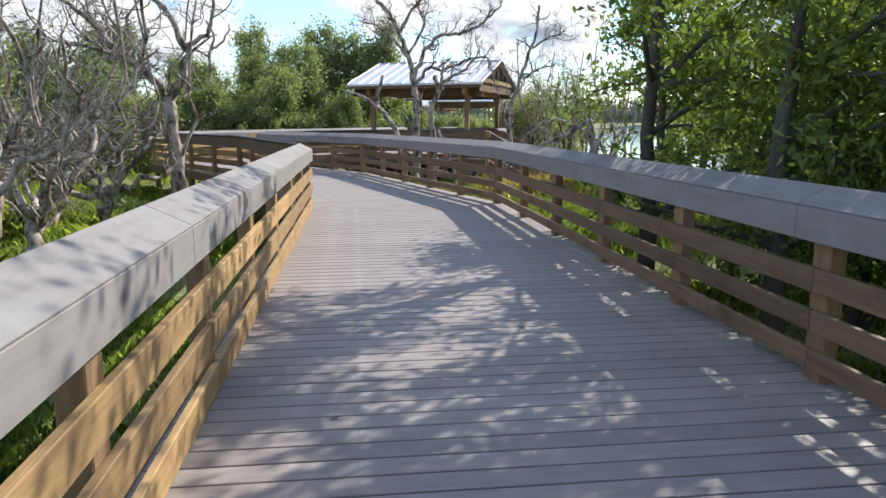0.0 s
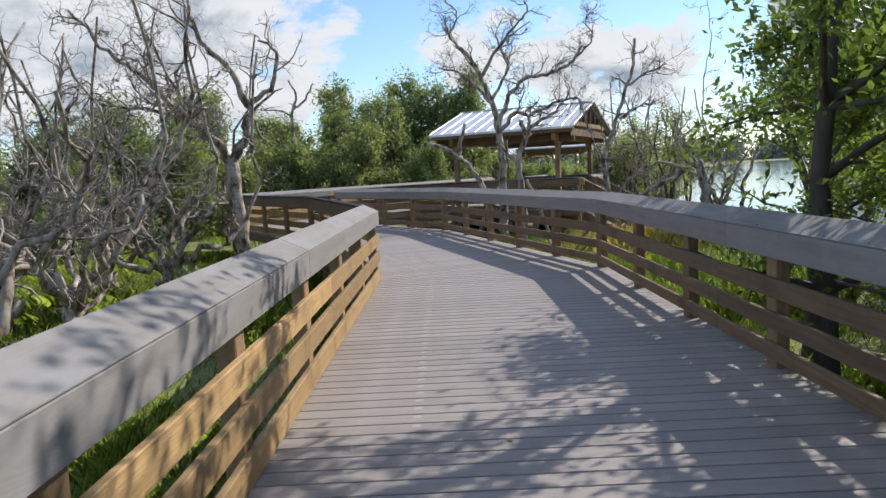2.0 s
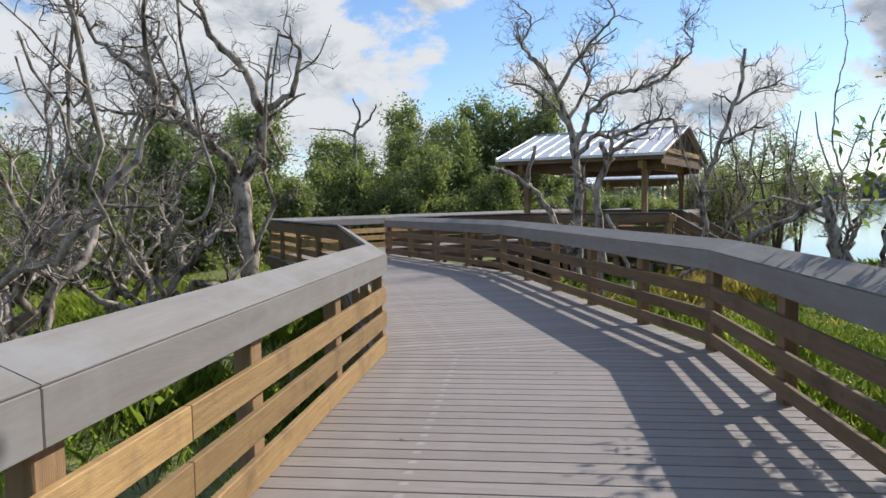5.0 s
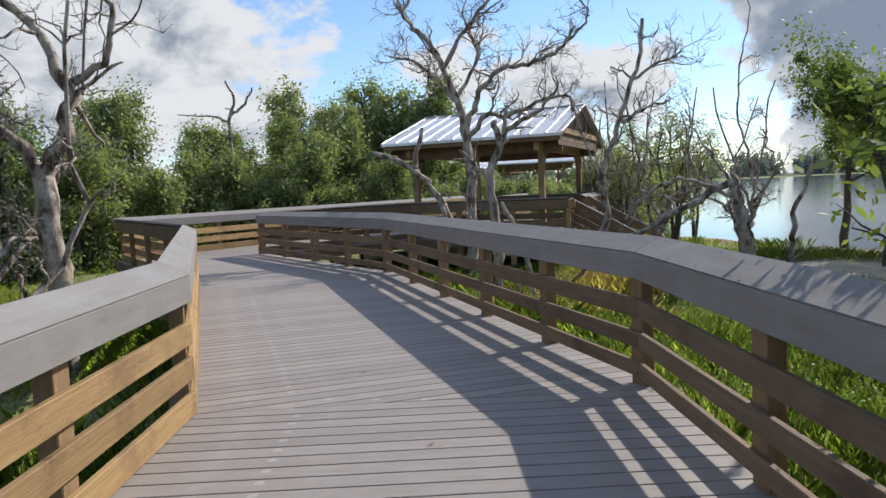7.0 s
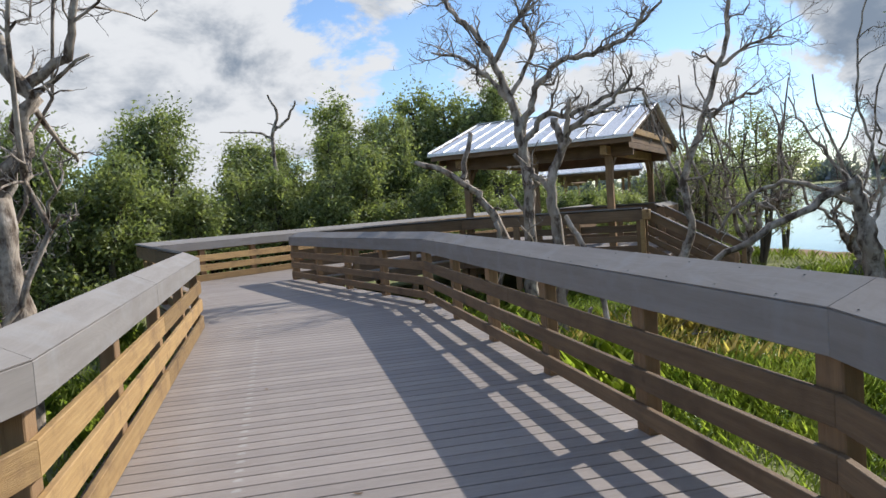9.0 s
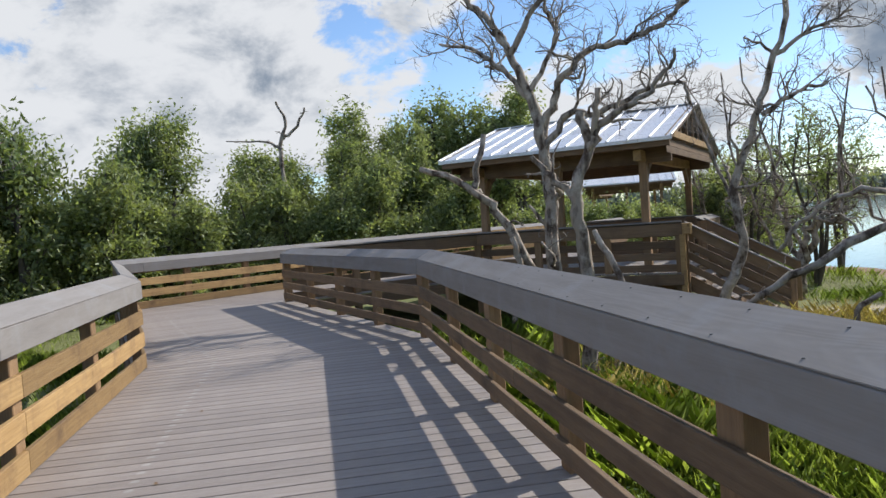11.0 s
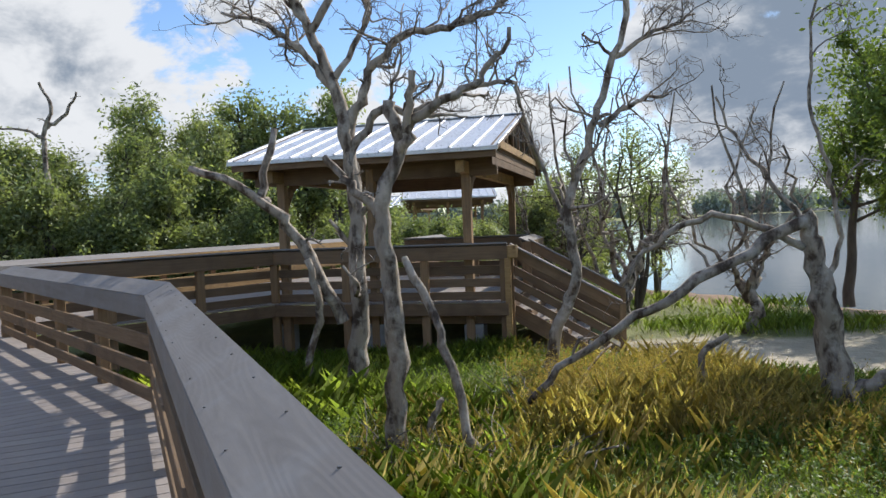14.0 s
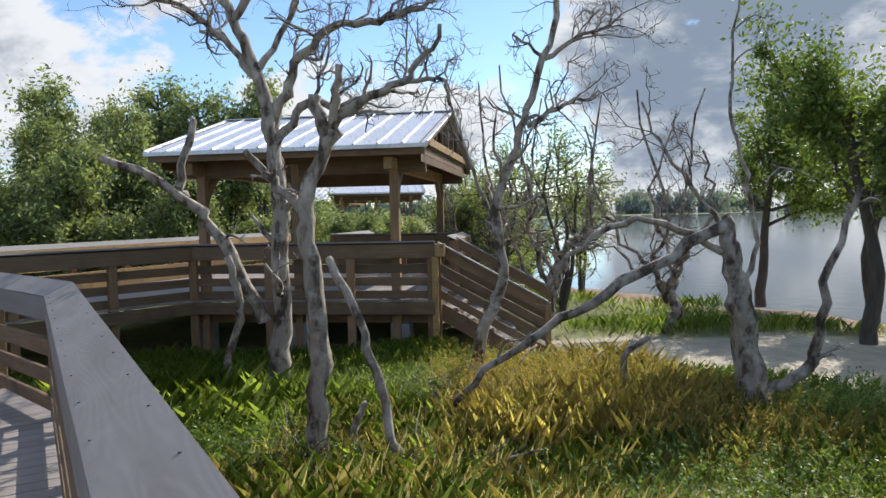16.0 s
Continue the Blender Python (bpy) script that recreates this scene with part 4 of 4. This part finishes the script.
AIRY = leafy_meshes(59, 4.3, 1.4, 3600, 0.045, 0.45, 0.34, tall=0.6)
airy = leafy_tree(AIRY, 3.6, 31.6, "airy light green bush with bare stems behind the stairs", LEAF_FAR, DARKBARK, "bushes behind the stairs", 0.6, 1.0)
for x, y, spin, sc in ((2.5, 33.2, 4.0, 0.95), (1.4, 35.5, 5.1, 0.85), (4.6, 33.8, 2.2, 0.95)):
    copy_thing(airy, Matrix.Translation((x, y, GROUND)) @ Matrix.Rotation(spin, 4, "Z")).scale = (sc,) * 3

# green tree line behind the clearing
FARLABEL = "dense green buttonwood tree in the tree line"
KINDS = [leafy_meshes(60 + k, h, r, n, 0.085, 0.05, 0.62, tall=1.3) for k, (h, r, n) in enumerate(((5.6, 1.9, 9500), (4.6, 2.1, 9000), (6.6, 1.8, 10000), (3.6, 2.0, 8000), (5.2, 1.5, 8000)))]
firsts = [None] * len(KINDS)
rng = np.random.default_rng(7)
SPOTS = []
for (ax, ay), (bx, by), rows in (((-22.0, 2.9), (-17.0, 14.9), 2), ((-17.0, 14.9), (-16.2, 24.8), 3), ((-16.2, 24.8), (-13.0, 34.1), 3), ((-13.0, 34.1), (-6.1, 38.5), 3), ((-13.0, 8.9), (-13.0, 13.9), 1), ((-10.5, 46.5), (-4.5, 48.8), 2)):
    n = int(math.hypot(bx - ax, by - ay) / 1.0)
    nx_, ny_ = -(by - ay), bx - ax
    q = math.hypot(nx_, ny_)
    for r in range(rows):
        for k in range(n):
            t = (k + rng.uniform(0.1, 0.9)) / n
            SPOTS.append((ax + (bx - ax) * t + nx_ / q * 2.0 * r + rng.normal(0, 0.5), ay + (by - ay) * t + ny_ / q * 2.0 * r + rng.normal(0, 0.5), r))
SPOTS += [(x, y, -1) for x, y in ((-4.6, 38.6), (-3.3, 40.2), (-1.6, 39.3), (-0.1, 40.6), (1.4, 38.2), (-2.5, 42.2), (-0.7, 42.8), (2.4, 40.9), (2.2, 35.3), (3.1, 37.4), (3.7, 39.9), (4.3, 44.1), (5.1, 49.2), (6.4, 57.4))]
SPOTS += [(x, y, 3) for x, y in ((-11.2, 42.0), (-9.6, 43.0), (-8.0, 42.2), (-6.6, 43.2), (-5.2, 42.0), (-12.6, 41.0))]
SPOTS += [(x, y, -2) for x, y in ((1.8, 35.2), (2.6, 37.5))]
for x, y, r in SPOTS:
    k = int(rng.choice([1, 3, 4] if r == 0 else [0, 1, 2, 4], 1)[0])
    spin, sc, tall = rng.uniform(0, 6.28), rng.uniform(0.75, 1.05), rng.choice([0.84, 0.9, 0.96, 1.02, 1.16]) * rng.uniform(0.92, 1.08)
    if r == 3:
        k, sc = 2, rng.uniform(1.0, 1.2)
    if r == -2:
        k, sc = 4, rng.uniform(0.7, 0.85)
    if r == -1:
        k, sc = 3, rng.uniform(0.62, 0.8)
    if firsts[k] is None:
        firsts[k] = leafy_tree(KINDS[k], x, y, FARLABEL, LEAF_FAR, DARKBARK, "tree line", spin, sc)
    else:
        c = copy_thing(firsts[k], Matrix.Translation((x, y, GROUND)) @ Matrix.Rotation(spin, 4, "Z"))
        c.scale = (sc, sc, sc * (tall if r in (0, 1, 2) else 1))


# ---- grasses and weeds ----
def inside(x, y, poly):
    r = np.zeros(len(x), bool)
    for i in range(len(poly)):
        (ax, ay), (bx, by) = poly[i], poly[(i + 1) % len(poly)]
        c = ((ay > y) != (by > y)) & (x < (bx - ax) * (y - ay) / (by - ay + 1e-12) + ax)
        r ^= c
    return r


WALKED = [tuple(p) for p in offset_line(LEFT[:6], -0.3)] + [tuple(p) for p in offset_line(RIGHT, 0.3)][::-1]


def blades(name, label, mat, boxes, seed, height, width, lean, tufted=5):
    """Tufts of bent blades over boxes (x0, x1, y0, y1, per square metre)."""
    rng = np.random.default_rng(seed)
    V, n = [], 0
    for x0, x1, y0, y1, density in boxes:
        k = int((x1 - x0) * (y1 - y0) * density / tufted)
        x, y = rng.uniform(x0, x1, k), rng.uniform(y0, y1, k)
        inland, track = cover_at(x, y)
        patch = np.sin(1.1 * x + 2 * np.sin(0.7 * y)) + np.sin(1.7 * y + 0.6 * x)
        ok = (inland > 3.9 + 0.5 * np.sin(2.3 * y + 1.1 * x)) & (track > 1.12) & ~inside(x, y, WALKED) & (rng.random(k) < 0.75 + 0.25 * patch)
        x, y, patch = np.repeat(x[ok], tufted), np.repeat(y[ok], tufted), np.repeat(patch[ok], tufted)
        m = len(x)
        x, y = x + rng.normal(0, 0.10, m), y + rng.normal(0, 0.10, m)
        z = ground_height(x, y) - 0.01
        h = height * rng.uniform(0.45, 1.2, m) * (1 + 0.25 * patch)
        a = rng.uniform(0, 6.28, m)
        w = width * rng.uniform(0.6, 1.3, m)
        out = lean * h * rng.uniform(0.2, 1.3, m)
        dx, dy = np.cos(a), np.sin(a)
        base = np.stack([x, y, z], -1)
        side = np.stack([-dy * w, dx * w, 0 * w], -1)
        mid = base + np.stack([dx * out * 0.35, dy * out * 0.35, h * 0.6], -1)
        tip = base + np.stack([dx * out, dy * out, h], -1)
        V.append(np.stack([base - side, base + side, mid + side * 0.8, tip, mid - side * 0.8], 1).reshape(-1, 3))
        n += m
    v = np.concatenate(V)
    ob = raw_mesh(name, v, np.arange(len(v)).reshape(-1, 5), mat)
    return tagged(ob, label, "grass", kind="stuff")


blades("grass", "bright green knee-high grass beside the boardwalk", GRASS,
       [(-4, 1.6, -1, 17, 500), (1.6, 4.2, -1, 17, 500), (-6, 5.5, 17, 27, 1400), (-14, -4, 2, 24, 420), (4.2, 9, 2, 27, 200), (3.0, 12, 27, 35, 160), (-20, -14, 0, 30, 60), (-14, -8, 24, 34, 60)], 3, 0.235, 0.0021, 0.6)
blades("dry_weeds", "dry yellow weeds in the clearing below boardwalk", DRY, [(0.5, 3.3, 21.8, 25.2, 420), (-1.4, 1.0, 20.0, 23.6, 200), (3.1, 4.3, 21.5, 24.2, 200), (0.6, 3.4, 19.5, 21.9, 200)], 4, 0.36, 0.0012, 0.6, 7)
blades("long_grass", "long arching bright green grass in the clearing", GRASS, [(-4.2, 0.4, 18.5, 24.5, 260), (-9, -4, 6, 18, 90)], 6, 0.36, 0.0016, 0.85, 6)


def weeds(name, label, mat, boxes, seed, height, size, flat, sprigs=14):
    """Small leaves or seed heads along short unseen stems, over boxes (x0, x1, y0, y1, plants per square metre)."""
    rng = np.random.default_rng(seed)
    C = []
    for x0, x1, y0, y1, density in boxes:
        k = int((x1 - x0) * (y1 - y0) * density)
        x, y = rng.uniform(x0, x1, k), rng.uniform(y0, y1, k)
        inland, track = cover_at(x, y)
        edge = np.minimum(np.minimum(x - x0, x1 - x), np.minimum(y - y0, y1 - y)) / 0.6
        ok = (inland > 4.2) & (track > 1.15) & ~inside(x, y, WALKED) & (rng.random(k) < edge) & (rng.random(k) < 0.7 + 0.3 * np.sin(1.9 * x + 1.3 * y))
        x, y = x[ok], y[ok]
        tall = height * rng.uniform(0.5, 1.25, len(x))
        up = np.repeat(tall, sprigs) * rng.uniform(0.15, 1.0, len(x) * sprigs) ** 0.7
        lean = rng.normal(0, 0.3, (len(x), 2)).repeat(sprigs, 0) * up[:, None]
        X, Y = x.repeat(sprigs) + lean[:, 0], y.repeat(sprigs) + lean[:, 1]
        C.append(np.stack([X, Y, ground_height(X, Y) + up], -1))
    C = np.concatenate(C)
    v, f = leaves_at(C, 0.035, len(C), size, rng, flat)
    return tagged(raw_mesh(name, v, f, mat), label, "weeds", kind="stuff")


weeds("leafy_weeds", "low broad-leaved green weeds among the grass", WEED, [(-3, 9, 17, 25.5, 95), (-5, -1, 19, 26, 70), (1.5, 8, 15, 23, 70), (3.0, 8, 27.5, 31, 40), (-12, -4, 4, 22, 14)], 31, 0.26, 0.021, 1.2)
weeds("seeding_weeds", "rusty yellow weeds gone to seed in the clearing", SEED, [(0.2, 3.4, 21.6, 25.2, 520), (-1.2, 1.0, 20.4, 23.0, 110), (2.4, 4.6, 20.5, 23.5, 120)], 32, 0.44, 0.0115, 0.2, 18)


# fallen sticks on the grass
def sticks():
    rng = np.random.default_rng(21)
    for x, y, a, L, r in ((1.3, 21.8, -1.25, 1.6, 0.042), (0.4, 21.0, 0.4, 0.9, 0.02), (-0.4, 20.6, 0.2, 1.0, 0.016), (-0.1, 21.2, 2.2, 0.8, 0.014), (0.6, 23.6, 0.7, 1.6, 0.03),
                          (-0.7, 21.1, 1.2, 0.7, 0.014), (1.3, 23.4, 0.3, 1.5, 0.022)):
        tb = Tubes()
        z = float(ground_height(np.array([x]), np.array([y]))[0])
        path = wander((x, y, z + (0.16 if r > 0.04 else 0.05)), (math.cos(a), math.sin(a), 0.05 if r > 0.04 else 0.14), L, rng, 6, 0.15, 0.0)
        path[:, 2] = np.maximum(path[:, 2], z + 0.02)
        tb.add(path, r, r * 0.5, 6)
        ob = tb.make("fallen_branch", BARK, None)
        tagged(ob, "grey fallen branch lying in the grass", "branch", "fallen branches")

    for pts, r in (([(1.95, 23.3, -0.80), (2.25, 23.3, -0.74), (2.50, 23.3, -0.56), (2.48, 23.3, -0.26), (2.78, 23.3, -0.04)], 0.062),
                   ([(-0.55, 22.2, -1.0), (-0.52, 22.2, -0.62), (-0.40, 22.2, -0.40)], 0.05)):
        tb = Tubes()
        tb.add(smooth_path(pts, 4, 0.01, rng), r, r * 0.55, 7)
        tagged(tb.make("dead_stump", BARK, None), "dark crooked dead stump standing in the weeds", "stump", "dead stumps")


sticks()


def brush_pile():
    rng = np.random.default_rng(77)
    tb = Tubes()
    for k in range(230):
        x, y = (-0.35 + rng.normal(0, 0.55), 21.2 + rng.normal(0, 0.35)) if k < 140 else (0.7 + rng.normal(0, 0.4), 23.2 + rng.normal(0, 0.4))
        z = float(ground_height(np.array([x]), np.array([y]))[0])
        a = rng.uniform(0, 6.28)
        path = wander((x, y, z + rng.uniform(0.02, 0.22)), (math.cos(a), math.sin(a), rng.uniform(-0.1, 0.35)), rng.uniform(0.3, 0.9), rng, 4, 0.2, 0.0)
        path[:, 2] = np.maximum(path[:, 2], z + 0.01)
        tb.add(path, rng.uniform(0.004, 0.010), 0.003, 4)
    tagged(tb.make("brush_litter", TWIG, None), "heap of dry grey twigs in the grass", "twigs", kind="stuff")


def deck_leaves():
    rng = np.random.default_rng(78)
    for x, y in ((0.35, 7.6), (-0.9, 10.8), (-1.1, 14.1), (-3.3, 17.4), (-2.6, 16.0), (0.2, 5.2), (1.1, 6.7), (-4.6, 20.0), (-3.9, 18.2), (-0.3, 12.6)):
        bm = bmesh.new()
        n = 8
        ring = [bm.verts.new((0.026 * math.cos(q), 0.011 * math.sin(q), 0.003 + 0.004 * math.cos(q) ** 2)) for q in [2 * math.pi * k / n for k in range(n)]]
        c = bm.verts.new((0, 0, 0.002))
        for k in range(n):
            bm.faces.new((c, ring[k], ring[(k + 1) % n]))
        ob = part("fallen_leaf", bm, WOOD, None, "", Matrix.Translation((x, y, 0.001)) @ Matrix.Rotation(rng.uniform(0, 6.28), 4, "Z"))
        tagged(ob, "small brown fallen leaf on the deck boards", "leaf", "fallen leaves")


brush_pile()
deck_leaves()


# ---- far shore ----
def far_shore():
    rng = np.random.default_rng(5)
    for k in range(60):
        x = -60 + k * 13 + rng.normal(0, 3)
        y = 430 + rng.normal(0, 12)
        c = np.array([[x + rng.normal(0, 4), y + rng.normal(0, 3), rng.uniform(0.5, 4.5)] for _ in range(14)])
        v, f = leaves_at(c, 5.5, 900, 1.5, rng)
        v[:, 2] = np.clip(v[:, 2] * 1.4, -1.3, 13)
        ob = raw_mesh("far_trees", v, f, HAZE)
        tagged(ob, "hazy dark trees along the far shore", "trees", "far shore trees", "stuff")
    bm = bmesh.new()
    bmesh.ops.create_grid(bm, x_segments=30, y_segments=2, size=1)
    for v in bm.verts:
        v.co = Vector((350 + v.co.x * 650, 470 + v.co.y * 50, -0.4 + 0.6 * (v.co.y > -0.5)))
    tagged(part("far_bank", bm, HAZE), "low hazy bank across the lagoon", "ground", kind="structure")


far_shore()


# ---- deck boards, each cut to its bay ----
def deck():
    lo, ro = offset_line(LEFT, -0.148), offset_line(RIGHT, 0.148)
    bays = [((lo[0], lo[1], ro[1], ro[0]), Vector(LEFT[1]) - Vector(LEFT[0])),
            ((lo[1], lo[2], ro[2], ro[1]), Vector(RIGHT[2]) - Vector(RIGHT[1])),
            ((lo[2], lo[3], ro[3], ro[2]), Vector(RIGHT[3]) - Vector(RIGHT[2])),
            ((lo[3], lo[5], ro[4], ro[3]), Vector(LEFT[4]) - Vector(LEFT[3])),
            ((Vector(lo[5]), pav(-3.0, 6.0), pav(0.05, 6.0), ro[5], ro[4]), PU),
            ((lo[5], lo[6], Vector((-0.8, 36.5)), pav(-3.0, 6.0)), Vector(LEFT[6]) - Vector(LEFT[5]))]
    floor = thing("floor", "grey composite plank deck of the boardwalk", "floor", kind="structure")
    pitch, gap = 0.1455, 0.0115
    for poly, d in bays:
        d = d.normalized()
        poly = [Vector(p) for p in poly]
        s = [d.dot(p) for p in poly]
        k = math.floor(min(s) / pitch)
        while k * pitch < max(s):
            strip = clip(poly, d, k * pitch + gap, False)
            strip = clip(strip, d, (k + 1) * pitch, True) if len(strip) > 2 else []
            k += 1
            if len(strip) < 3:
                continue
            area = sum(a.x * b.y - b.x * a.y for a, b in zip(strip, strip[1:] + strip[:1])) / 2
            if abs(area) < 0.004:
                continue
            c = sum(strip, Vector((0, 0))) / len(strip)
            strip = [c + (p - c) * (1 - 0.004 / max((p - c).length, 0.05)) for p in strip]
            m = frame_of(c, Vector((d.y, -d.x)))
            part("deck_board", prism(local(strip, m), -0.028, 0.0, 0.0025), DECK, floor, "", m)


deck()
